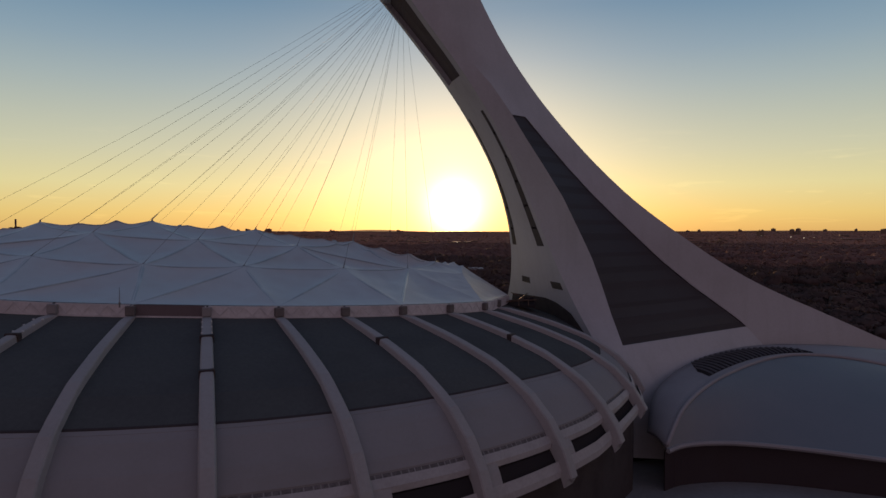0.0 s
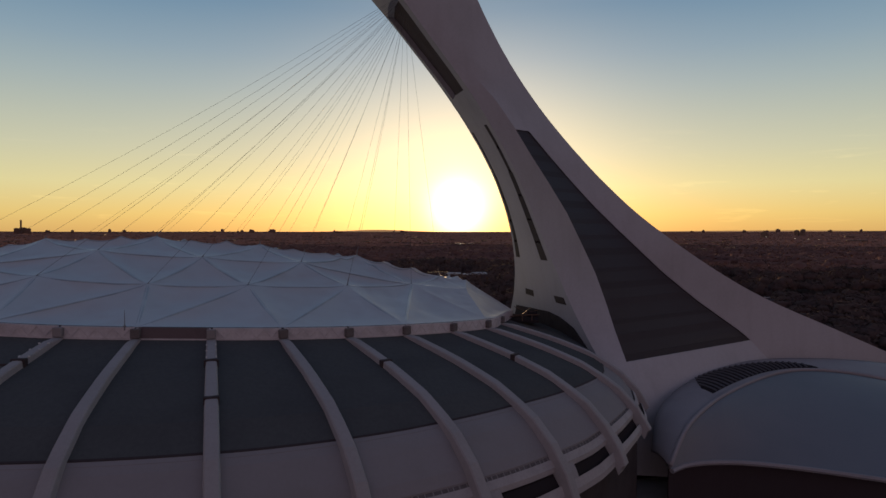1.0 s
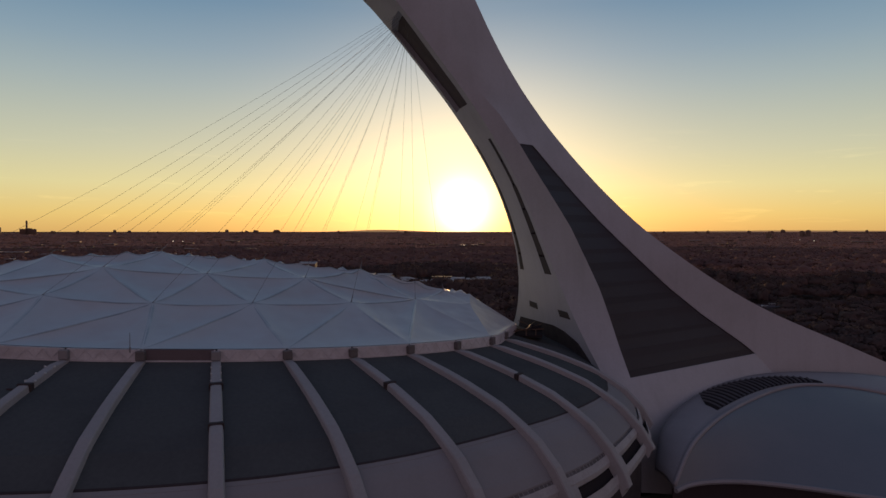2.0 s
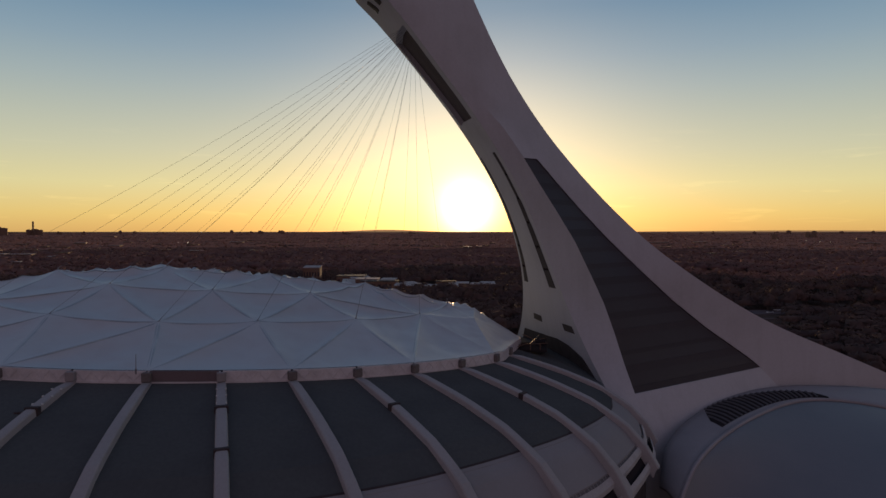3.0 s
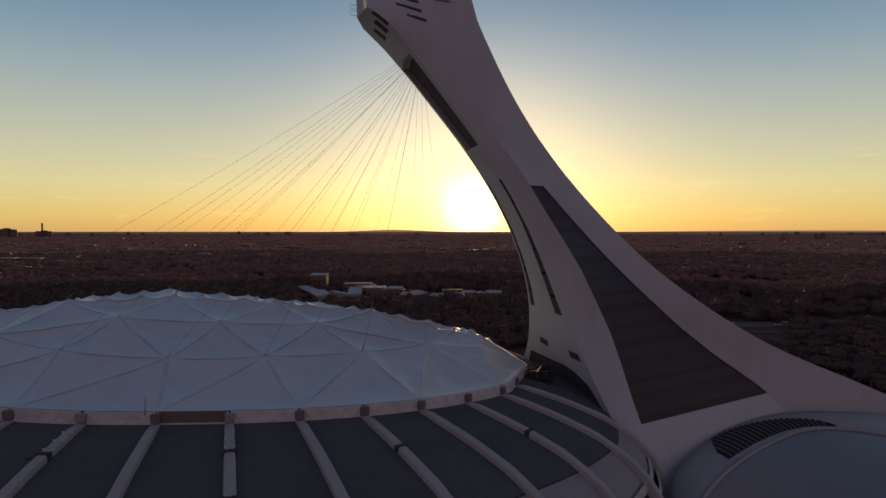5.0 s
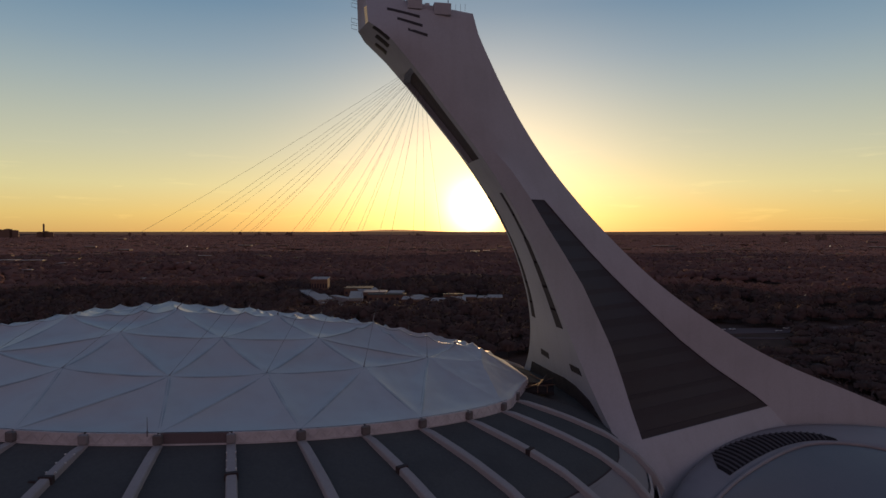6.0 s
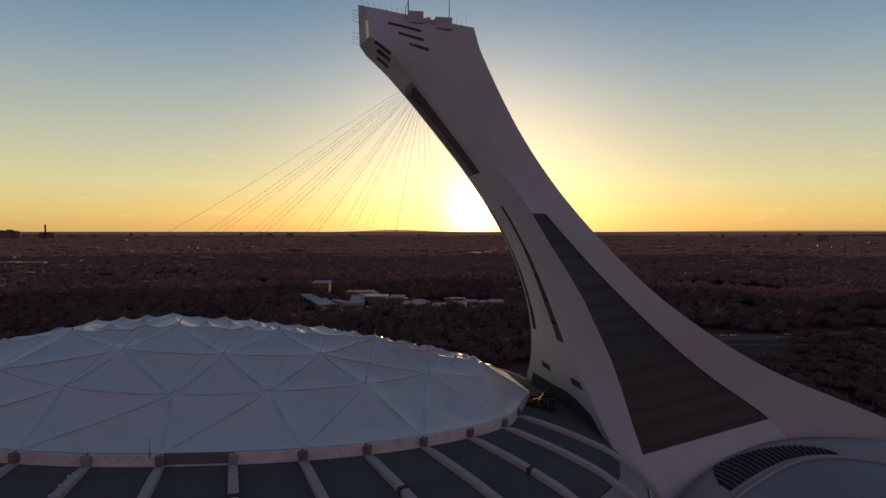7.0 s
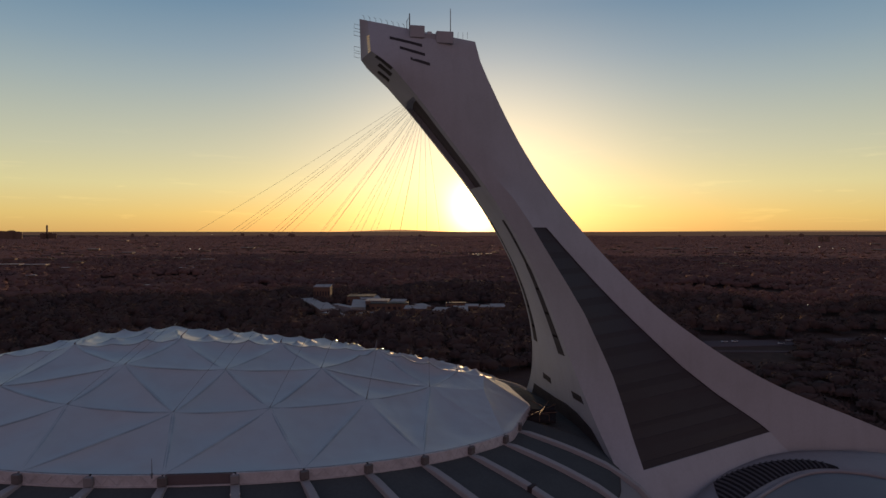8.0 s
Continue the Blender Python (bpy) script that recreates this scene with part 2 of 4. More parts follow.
def slab(top, thick, way):
    """A closed plate from a grid of rows of points, thick along way (a vector, or one vector a point)."""
    bm = bmesh.new()
    rows, cols = len(top), len(top[0])
    up = [[bm.verts.new(p) for p in r] for r in top]
    low = [[bm.verts.new(Vector(p) - (way if isinstance(way, Vector) else way[i][j]) * thick) for j, p in enumerate(r)] for i, r in enumerate(top)]
    for i in range(rows - 1):
        for j in range(cols - 1):
            bm.faces.new((up[i][j], up[i][j + 1], up[i + 1][j + 1], up[i + 1][j]))
            bm.faces.new((low[i][j], low[i + 1][j], low[i + 1][j + 1], low[i][j + 1]))
    for i in range(rows - 1):
        bm.faces.new((up[i][0], up[i + 1][0], low[i + 1][0], low[i][0]))
        bm.faces.new((up[i][-1], low[i][-1], low[i + 1][-1], up[i + 1][-1]))
    for j in range(cols - 1):
        bm.faces.new((up[0][j], low[0][j], low[0][j + 1], up[0][j + 1]))
        bm.faces.new((up[-1][j], up[-1][j + 1], low[-1][j + 1], low[-1][j]))
    return fixed(bm)


# ---- the land ----
def land(x, y):
    """Height of the land: a flat site round the bowl, a terrace behind it, and a slow rise to the far hills."""
    far = math.hypot(x - 30, y + 198)
    z = 6.0
    z += 16.0 * min(1, max(0, (y + 20) / 140)) if x < 120 else 16.0 * min(1, max(0, (y - 10 + 0.3 * (x - 120)) / 110))
    if far > 900:
        s = min(1, (far - 900) / 7100)
        z += 63 * s * s * (3 - 2 * s)
    if far > 3000:
        z += 4 * noise.noise((x / 700, y / 700, 0.3)) * min(1, (far - 3000) / 1000)
    return z


def build_ground():
    verts, faces = [], []
    rings = [0, 20, 40, 60, 80, 100, 120, 140, 160, 180, 200, 225, 250, 280, 320, 370, 430, 500, 600, 750, 900, 1100, 1400, 1800, 2300, 2900, 3500, 4100, 4700, 5400, 6200, 7000, 7600, 8000, 8600, 9600, 11000]
    n = 120
    for r in rings:
        for k in range(n):
            t = 2 * math.pi * k / n
            x, y = 30 + r * math.cos(t), -40 + r * math.sin(t)
            verts.append((x, y, land(x, y)))
    for i in range(len(rings) - 1):
        for k in range(n):
            k2 = (k + 1) % n
            faces.append((i * n + k, (i + 1) * n + k, (i + 1) * n + k2, i * n + k2))
    tagged(put("ground", mesh_of("ground", verts, faces, True), GROUND), "dark autumn parkland reaching to the flat horizon", "ground", kind="structure")


build_ground()


# ---- the bowl ----
RX, RX_FAR, RY, POWER, RIBS = 92.0, 97.0, 68.3, 2.2, 38
# distance out from the ring, drop below it
PROFILE = [(0, 0.25), (2, 0.7), (6, 1.75), (12, 3.2), (17, 4.5), (23, 6.4), (28, 8.1), (31, 9.8), (34.5, 11.8), (36, 12.9), (40, 16.9), (43, 21.2), (45, 26.2), (46, 31.7)]


def drop(d):
    for (d0, z0), (d1, z1) in zip(PROFILE, PROFILE[1:]):
        if d <= d1:
            return z0 + (z1 - z0) * max(0, d - d0) / (d1 - d0)
    return PROFILE[-1][1]


def ring_height(x):
    """Height of the ring beam's foot: it falls slowly towards the mast and rises away from it."""
    if x < 0:
        return 50.0 - 0.038 * x + 0.0004 * x * x
    return 50.0 - 0.045 * x - 1.8 * (x / 92.0) ** 6


def ring(t):
    """Point on the ring beam and the level way in which its rib runs out, between the normal and the ray from the middle."""
    c, n = math.cos(t), math.sin(t)
    rx = RX if c > 0 else RX_FAR
    x = math.copysign(rx * abs(c) ** (2 / POWER), c)
    y = math.copysign(RY * abs(n) ** (2 / POWER), n)
    # towards the mast the ring runs in straight lengths with blunt corners
    if c > 0 and abs(y) < 41.0:
        x = min(x, 90.0 - 13.5 * max(0.0, abs(y) - 13.7) / 27.3)
    p = Vector((x, y, ring_height(x)))
    normal = math.atan2(math.copysign(abs(y) ** (POWER - 1) / RY ** POWER, y), math.copysign(abs(x) ** (POWER - 1) / rx ** POWER, x))
    radial = math.atan2(y, x)
    turn = normal + 0.6 * ((radial - normal + math.pi) % (2 * math.pi) - math.pi)
    if y < 0:
        turn += radians(3.2) * math.exp(-((x - 18) / 30) ** 2)
        turn += radians(float(np.interp(x, (-45, -17, -3, 9.4, 23, 36, 48, 59, 72), (0.0, -1.1, -1.7, 0.0, 1.3, 2.0, 2.2, 1.3, 0.2))))
    return p, Vector((math.cos(turn), math.sin(turn), 0))


def reach(t):
    """The bowl is a little shallower towards the mast."""
    c = math.cos(t)
    return 1.0 - 0.13 * c * c if c > 0 else 1.0


def shell(t, d, lift=0.0):
    p, out = ring(t)
    q = p + out * d * reach(t)
    return Vector((q.x, q.y, p.z - drop(d) + lift))


steps = 3600
turns = np.linspace(0, 2 * math.pi, steps + 1)
walked = [ring(float(t))[0].to_2d() for t in turns]
arc = np.concatenate([[0.0], np.cumsum([(q - p).length for p, q in zip(walked, walked[1:])])])


def angle_at(share):
    """The angle at which that share of the ring's length, from the mast's end, is done."""
    return float(np.interp((share % 1.0) * arc[-1], arc, turns))


# a rib stands at x = 9.4 on the near side
FIRST = min((abs(p.x - 9.4), float(l)) for p, l in zip(walked, arc) if p.y < 0)[1] / float(arc[-1])
RIB_T = [angle_at(FIRST + k / RIBS) for k in range(RIBS)]
D_BAND = 39.4


def vent_line(t):
    """Distance out at which the ventilation begins: the line dips away from the mast."""
    p = ring(t)[0]
    return float(np.interp(p.x, (-97.0, 0.0, 20.0, 33.6, 44.2, 57.4, 71.7, 92.0), (41.9, 41.9, 41.6, 41.2, 40.8, 40.2, 38.8, 38.2))) if p.y < 0 else 41.0


def glass_line(t):
    """Distance out at which the dark roof panels end; shorter towards the mast."""
    return float(np.interp(ring(t)[0].x, (0.0, 14.0, 24.0, 31.0, 40.0, 50.0, 73.0, 92.0), (34.2, 34.0, 33.6, 33.2, 32.5, 31.8, 31.0, 30.5)))


def build_bowl():
    bowl = thing("stadium_bowl", (0, 0, 6), "pale concrete oval stadium bowl with curved radial ribs", "stadium")
    ds = [0.5, 4, 8, 12, 15, 18, 21, 24, 27, 30, 33, 36, 38, 40, 41.5, 43, 44.2, 45.2, 46]
    for k, t in enumerate(RIB_T):
        p, out = ring(t)
        if p.x > 60 and -27 < p.y < 20:
            continue  # the mast stands here
        side = Vector((-out.y, out.x, 0))
        tops = []
        far = min(46.0, vent_line(t) + 4.2)
        for d in [q for q in ds if q < far - 0.4] + [far]:
            w = 0.88 + 0.32 * d / 48
            h = (1.25 + 0.15 * math.sin(math.pi * min(1, d / 48))) * min(1.0, 0.35 + d / 7)
            q = p + out * d * reach(t)
            z = p.z - drop(d)
            # the rib's back leans out with the shell
            lean = out * (0.0 if d < 30 else 1.8 * (d - 30) / 18.5)
            up = Vector((0, 0, h * (1.0 if d < 40 else max(0.3, 1 - (d - 40) / 8)))) + lean
            base = Vector((q.x, q.y, z))
            foot = base - Vector((0, 0, 1.5))
            tops.append([foot - side * w * 1.25] + [base + side * w * f + up * g for f, g in ((-1.03, 0.5), (-0.97, 0.84), (-0.78, 0.98), (0.0, 1.01), (0.78, 0.98), (0.97, 0.84), (1.03, 0.5))] + [foot + side * w * 1.25])
        bm = bmesh.new()
        rows = [[bm.verts.new(v) for v in r] for r in tops]
        for r0, r1 in zip(rows, rows[1:]):
            for j in range(9):
                bm.faces.new((r0[j], r0[(j + 1) % 9], r1[(j + 1) % 9], r1[j]))
        bm.faces.new(rows[0]), bm.faces.new(rows[-1])
        rib = part("rib", fixed(bm), RIB, bowl)
        if p.y < 30:
            part("rib_head", box(p.x + out.x * 0.7, p.y + out.y * 0.7, p.z + 0.2, 1.2, 1.8, 1.9, math.atan2(out.y, out.x), 0.15), SHELL if k in (0, RIBS - 2) else HEAD, rib, "pale rib head" if k in (0, RIBS - 2) else "dark weathered rib head")
        if k in (0, RIBS - 2):
            for d in (5.0, 7.6, 10.4):
                for f in (-1.0, 1.0):
                    q = shell(t, d, 1.15) + side * f * 0.85
                    part("bracket", box(q.x, q.y, q.z, 0.28, 0.28, 0.25, math.atan2(out.y, out.x)), WHITE, rib, "small white bracket")
        if k % 2 == 0 and k != 6:
            for d in ((11.8, 24.3) if k == 0 else (18.2,) if k == 4 else (11.7,) if k == RIBS - 2 else (14.8,)):
                q = shell(t, d)
                part("joint_collar", box(q.x, q.y, q.z - 0.2, 1.15, 2.5, 1.7, math.atan2(out.y, out.x), 0.15), COLLAR, rib, "dark steel joint collar")
                if k == RIBS - 2:
                    arm = q - side * 2.0
                    part("bracket_arm", box(arm.x, arm.y, arm.z, 0.7, 2.4, 0.6, math.atan2(out.y, out.x), 0.1), COLLAR, rib, "dark steel bracket arm")
    for k in range(RIBS):
        t0, t1 = RIB_T[k], RIB_T[(k + 1) % RIBS]
        if t1 < t0:
            t1 += 2 * math.pi
        cut = [t0 + (t1 - t0) * f for f in np.linspace(0.02, 0.98, 6)]
        up = Vector((0, 0, 1))
        ends = [glass_line(t) for t in cut]
        part("roof_panel", slab([[shell(t, 0.5 + (g - 0.5) * f, 0.2) for t, g in zip(cut, ends)] for f in np.linspace(0, 1, 13)], 0.5, up), ROOFING, bowl, "dark green-grey glazed roof panel")
        part("roof_sill", slab([[shell(t, g + e, 0.16) for t, g in zip(cut, ends)] for e in (-0.3, 0.9)], 1.0, up), SHELL, bowl)
        # dark strip drawn as the shadow line where the panels meet the sill
        part("gutter", slab([[shell(t, g + e, 0.24) for t, g in zip(cut, ends)] for e in (-0.12, 0.22)], 0.3, up), COLLAR, bowl, "dark strip standing in for the shadow line under the panels")
        vents = [vent_line(t) for t in cut]
        part("shell_panel", slab([[shell(t, e + 0.9 + (v - e - 0.9) * g, 0.1) for t, v, e in zip(cut, vents, ends)] for g in np.linspace(0, 1, 7)], 0.8, up), SHELL, bowl)

        def band(lo, hi, lift, thick, first=0, last=6):
            return slab([[shell(t, min(46.0, v + d), lift) for t, v in zip(cut[first:last], vents[first:last])] for d in (lo, (lo + hi) / 2, hi)], thick, up)

        p0 = [ring(t) for t in cut]
        # ventilation: a grey louvred strip, a bar, a dark slot and a lower bar
        part("vent_strip", band(0.0, 0.65, -0.2, 0.6), VENT_GREY, bowl, "grey louvred vent strip")
        part("vent_bar", band(0.65, 1.5, 0.35, 1.0), PALE_BAR, bowl)
        if p0[2][0].y < 0 and p0[2][0].x > -30:
            # thin uneven slats stand in the louvred strip
            for m in range(14):
                f0 = 0.05 + 0.066 * m + 0.012 * math.sin(5.0 * m + k)
                tt = [t0 + (t1 - t0) * f for f in (f0, f0 + 0.010)]
                part("vent_slat", slab([[shell(t, vent_line(t) + d, -0.12) for t in tt] for d in (0.06, 0.60)], 0.2, up), SHELL, bowl)
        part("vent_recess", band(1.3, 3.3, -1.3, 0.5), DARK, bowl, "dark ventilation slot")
        part("vent_cheek", band(1.5, 3.1, 0.1, 1.2, 0, 2), RIB, bowl)
        part("vent_bar", band(3.05, 3.7, 0.3, 1.2), PALE_BAR, bowl)
        # fascia of the ring beam
        part("fascia_panel", slab([[p + o * 0.4 + Vector((0, 0, z)) for p, o in p0] for z in (0.0, 1.2, 2.3)], 0.5, [[o for p, o in p0]] * 3), FASCIA_DARK if k == RIBS - 1 else FASCIA, bowl)
        part("fascia_lip", slab([[p + o * e + Vector((0, 0, 0.16)) for p, o in p0] for e in (0.4, 0.62)], 0.3, up), STRUT, bowl, "pale lip along the foot of the fascia")
        if k == RIBS - 1:
            for p, o in (p0[0], p0[-1]):
                part("fascia_post", box(p.x + o.x * 0.55, p.y + o.y * 0.55, p.z - 0.1, 0.3, 0.35, 2.4, math.atan2(o.y, o.x), 0.04), STRUT, bowl, "pale post beside the dark fascia panel")
        if p0[2][0].y < 10 and k != RIBS - 1:
            # lattice in front of the fascia
            for m in range(8):
                f0, f1 = 0.06 + 0.11 * m, 0.06 + 0.11 * (m + 1)
                ends = []
                for f, z in ((f0, 0.25 if m % 2 else 2.1), (f1, 2.1 if m % 2 else 0.25)):
                    p, o = ring(t0 + (t1 - t0) * f)
                    ends.append(p + o * 0.55 + Vector((0, 0, z)))
                part("lattice_strut", tube(ends, 0.05, 4), STRUT, bowl)
    # foot of the bowl; its dark colour carries the shade under the overhang
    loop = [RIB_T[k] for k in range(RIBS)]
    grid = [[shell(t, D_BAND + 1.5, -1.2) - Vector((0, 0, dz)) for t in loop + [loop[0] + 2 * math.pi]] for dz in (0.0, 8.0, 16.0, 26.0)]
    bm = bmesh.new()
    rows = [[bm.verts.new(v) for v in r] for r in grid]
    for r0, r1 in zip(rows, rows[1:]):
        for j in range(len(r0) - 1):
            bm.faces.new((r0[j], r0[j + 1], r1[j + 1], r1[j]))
    part("foot_wall", bm, FOOT, bowl, "dark foot of the bowl, shade put into its colour")
    inner = [[shell(t, 0.5, 0.0) - Vector((0, 0, dz)) for t in loop + [loop[0] + 2 * math.pi]] for dz in (-0.35, 8.0)]
    bm = bmesh.new()
    rows = [[bm.verts.new(v) for v in r] for r in inner]
    for j in range(len(rows[0]) - 1):
        bm.faces.new((rows[0][j], rows[0][j + 1], rows[1][j + 1], rows[1][j]))
    part("ring_beam", bm, CONCRETE, bowl)


FASCIA = shader("pale_fascia", (0.68, 0.655, 0.67), 0.7, spots=0.35, size=3, grain=0.2, grain_size=0.5, per_piece=0.15, dirt=(0.25, 0.22, 0.22))
VENT_GREY = shader("grey_louvre", (0.12, 0.108, 0.11), 0.8, spec=0.1, spots=0.6, size=1.2, grain=0.4, dirt=(0.24, 0.22, 0.22))
STRUT = shader("strut_paint", (0.61, 0.575, 0.585), 0.7, spots=0.3, size=2, grain=0.2)
# steel of the collars, and the colour of the sill's painted shadow line
COLLAR = shader("collar_steel_and_shadow", (0.06, 0.045, 0.045), 0.7, spec=0.2, spots=0.4, size=1.0, grain=0.3, dirt=(0.03, 0.025, 0.025))
PALE_BAR = shader("pale_bar", (0.44, 0.41, 0.41), 0.75, spots=0.35, size=4, grain=0.25, grain_size=0.5, bump=0.02, per_piece=0.15, dirt=(0.24, 0.22, 0.21))
HEAD = shader("weathered_rib_head", (0.16, 0.14, 0.14), 0.75, spots=0.4, size=2, grain=0.3)
FASCIA_DARK = shader("reddish_fascia", (0.15, 0.115, 0.125), 0.7, spots=0.3, size=2, grain=0.2)
build_bowl()

# ---- the fabric roof ----
from mathutils import geometry


def roof_height(x, y):
    """Height of the roof's lifting points: a flattened cone, highest a little away from the mast."""
    rx = RX if x > 0 else RX_FAR
    r2 = min(1.0, (x / rx) ** 2 + (y / RY) ** 2)
    s2 = min(1.0, ((x + 8 * (1 - r2)) / rx) ** 2 + ((y - 8 * (1 - r2)) / RY) ** 2)
    return ring_height(x) + 2.4 + 16.5 * (1 - max(r2 * r2, s2)) ** 1.2 + 1.9 * math.exp(-((x - 50) / 24) ** 2 - ((y - 2) / 15) ** 2) + 2.6 * math.exp(-((x + 48) / 28) ** 2 - ((y - 24) / 18) ** 2) - 0.075 * max(0.0, y) * (1 - r2) + 1.4 * math.exp(-((x + 42) / 26) ** 2) * (1 - r2)


NODES = [(-72.0, -4.0), (-43.0, -9.0), (-15.2, -5.5), (13.5, -4.5), (42.8, 0.0), (68.0, -8.0)]
for sgn in (-1, 1):
    NODES += [(1.0, 27.3 * sgn), (26.0, 21.5 * sgn), (-24.5, 25.5 * sgn), (57.0, 22.0 * sgn), (-51.0, 32.0 * sgn)]
    NODES += [(14.2, 44.7 * sgn), (-7.3, 47.5 * sgn), (38.0, 36.5 * sgn), (-31.5, 43.5 * sgn)]
# raised points of the fabric near the mast, with no hub: x, y, z
SOFT = [(73.5, -21.0, 54.0), (76.0, -11.0, 55.7), (71.0, 4.0, 56.0)]
CORNERS = [min((math.hypot(ring(float(t))[0].x - x, ring(float(t))[0].y - y), float(t)) for t in turns)[1] for x, y in ((90.0, -13.7), (90.0, 13.7))]
RIM = sorted([t for t in (RIB_T[(2 * k + 1) % RIBS] for k in range(RIBS // 2)) if not (ring(t)[0].x > 76 and abs(ring(t)[0].y) < 36)] + CORNERS)


def build_roof():
    roof = thing("fabric_roof", (0, 0, 46), "white fabric roof of tented triangular panels over the stadium", "stadium roof")
    pts = [Vector(p) for p in NODES] + [Vector(p[:2]) for p in SOFT] + [ring(t)[0].to_2d() * 1.003 for t in RIM]
    top = [Vector((p.x, p.y, roof_height(p.x, p.y) - (-0.1 if p.y < -12 else 0.4))) for p in pts[:len(NODES)]] + [Vector(p) for p in SOFT] + [ring(t)[0] + Vector((0, 0, 2.4)) for t in RIM]
    n0, hub_count = len(NODES) + len(SOFT), len(NODES)
    top[NODES.index((68.0, -8.0))].z = 56.3
    # one seam runs from the last hub on the near side straight down to the rim
    last = NODES.index((57.0, -22.0))
    foot = min(range(n0, len(pts)), key=lambda k: (pts[k] - Vector((54.7, -48.6))).length)
    vv, _, tris, *_ = geometry.delaunay_2d_cdt(pts, [(last, foot)], [], 0, 1e-4)
    edges = set()
    N = 22
    # small lifted points: at the hubs, and at the thirds of the inner seams
    lifted = [(p, 0.5, 9.0) if p.y < -12 else (p, 1.0, 7.0) for p in top[:hub_count]] + [(p, 0.4, 3.0) for p in top[hub_count:n0]]
    for tri in tris:
        for x, y in zip(tri, (*tri[1:], tri[0])):
            if x < y and x < n0:
                lifted += [(q, 1.0 + 0.4 * math.sin(q.x * 1.7 + q.y), 4.5) for q in (top[x].lerp(top[y], f) for f in ((0.34, 0.67) if y < n0 else (0.36,))) if q.y > -9]

    def lift_at(p):
        best = 0.0
        for q, high, wide in lifted:
            d = math.hypot(p.x - q.x, p.y - q.y) / wide
            if d < 1:
                # folds run out from each lifted point
                fold = 1 + 0.4 * math.sin(7 * math.atan2(p.y - q.y, p.x - q.x) + q.x) * min(1, 3 * d) if wide > 6 else 1.0
                best = max(best, high * (1 - d) ** 2 * fold)
        return best

    for tri in tris:
        i, j, k = tri
        A, B, C = top[i], top[j], top[k]
        rows = []
        tip = A.x + B.x + C.x > 195 and A.y + B.y + C.y < 15
        near = A.y + B.y + C.y < -45
        for p in range(N + 1):
            row = []
            for q in range(N + 1 - p):
                u, v = p / N, q / N
                w = 1 - u - v
                pos = A * w + B * u + C * v
                # tent shape: high and pointed at the nodes, slack between them
                slack = 27 * max(0.0, u * v * w)
                sag = -0.3 * slack if tip else -1.15 * slack ** 0.85 if near else -1.2 * slack ** 0.9 if A.x + B.x + C.x < 100 else -1.5 * slack ** 0.72
                sag += lift_at(pos)
                # between two rim nodes the edge follows the ring
                if u < 1e-6 and j >= 0 and i >= n0 and k >= n0:
                    pos = on_rim(i - n0, k - n0, v)
                    sag = 0
                elif v < 1e-6 and i >= n0 and j >= n0:
                    pos = on_rim(i - n0, j - n0, u)
                    sag = 0
                elif w < 1e-6 and j >= n0 and k >= n0:
                    pos = on_rim(j - n0, k - n0, v)
                    sag = 0
                row.append(pos + Vector((0, 0, sag + (0.32 * noise.noise(pos * 0.16) + 0.15 * noise.noise(pos * 0.45)) * min(1.0, 8 * max(0.0, min(u, v, w))))))
            rows.append(row)
        bm = bmesh.new()
        bv = [[bm.verts.new(p) for p in r] for r in rows]
        for p in range(N):
            for q in range(N - p):
                bm.faces.new((bv[p][q], bv[p + 1][q], bv[p][q + 1]))
                if q < N - p - 1:
                    bm.faces.new((bv[p + 1][q], bv[p + 1][q + 1], bv[p][q + 1]))
        fixed(bm)
        if sum(f.normal.z for f in bm.faces) < 0:
            bmesh.ops.reverse_faces(bm, faces=bm.faces)
        part("fabric_panel", bm, FABRIC, roof, smooth=True)
        for x, y in ((i, j), (j, k), (k, i)):
            if not (x >= n0 and y >= n0) and not any(hub_count <= q < n0 for q in (x, y)) and not (last in (x, y) and pts[max(x, y)].x > 70):
                edges.add((min(x, y), max(x, y)))
    for x, y in sorted(edges):
        line = []
        for f in np.linspace(0, 1, 25):
            p = top[x].lerp(top[y], f)
            line.append(p + Vector((0, 0, lift_at(p) - 0.06)))
        way = (line[-1] - line[0]).normalized()
        across = way.cross(Vector((0, 0, 1))).normalized()
        belt = [[p + across * w + Vector((0, 0, h)) for w, h in ((-0.5, -0.14), (-0.28, 0.03), (0.28, 0.03), (0.5, -0.14))] for p in line]
        part("seam_belt", slab(belt, 0.1, Vector((0, 0, 1))), SEAM, roof, "blue-grey seam belt")
    hubs = []
    for p in top[:hub_count]:
        part("lifting_hub", tube([p + Vector((0, 0, 0.2)), p + Vector((0, 0, 0.6 if p.y < -12 else 1.5))], 0.4, 8, 0.2), STEEL, roof)
        hubs.append(p + Vector((0, 0, 0.55 if p.y < -12 else 1.45)))
    return hubs


def on_rim(i, j, f):
    t0, t1 = RIM[i], RIM[j]
    while t1 - t0 > math.pi:
        t1 -= 2 * math.pi
    while t1 - t0 < -math.pi:
        t1 += 2 * math.pi
    return ring(t0 + (t1 - t0) * f)[0] + Vector((0, 0, 2.4))


HUBS = build_roof()

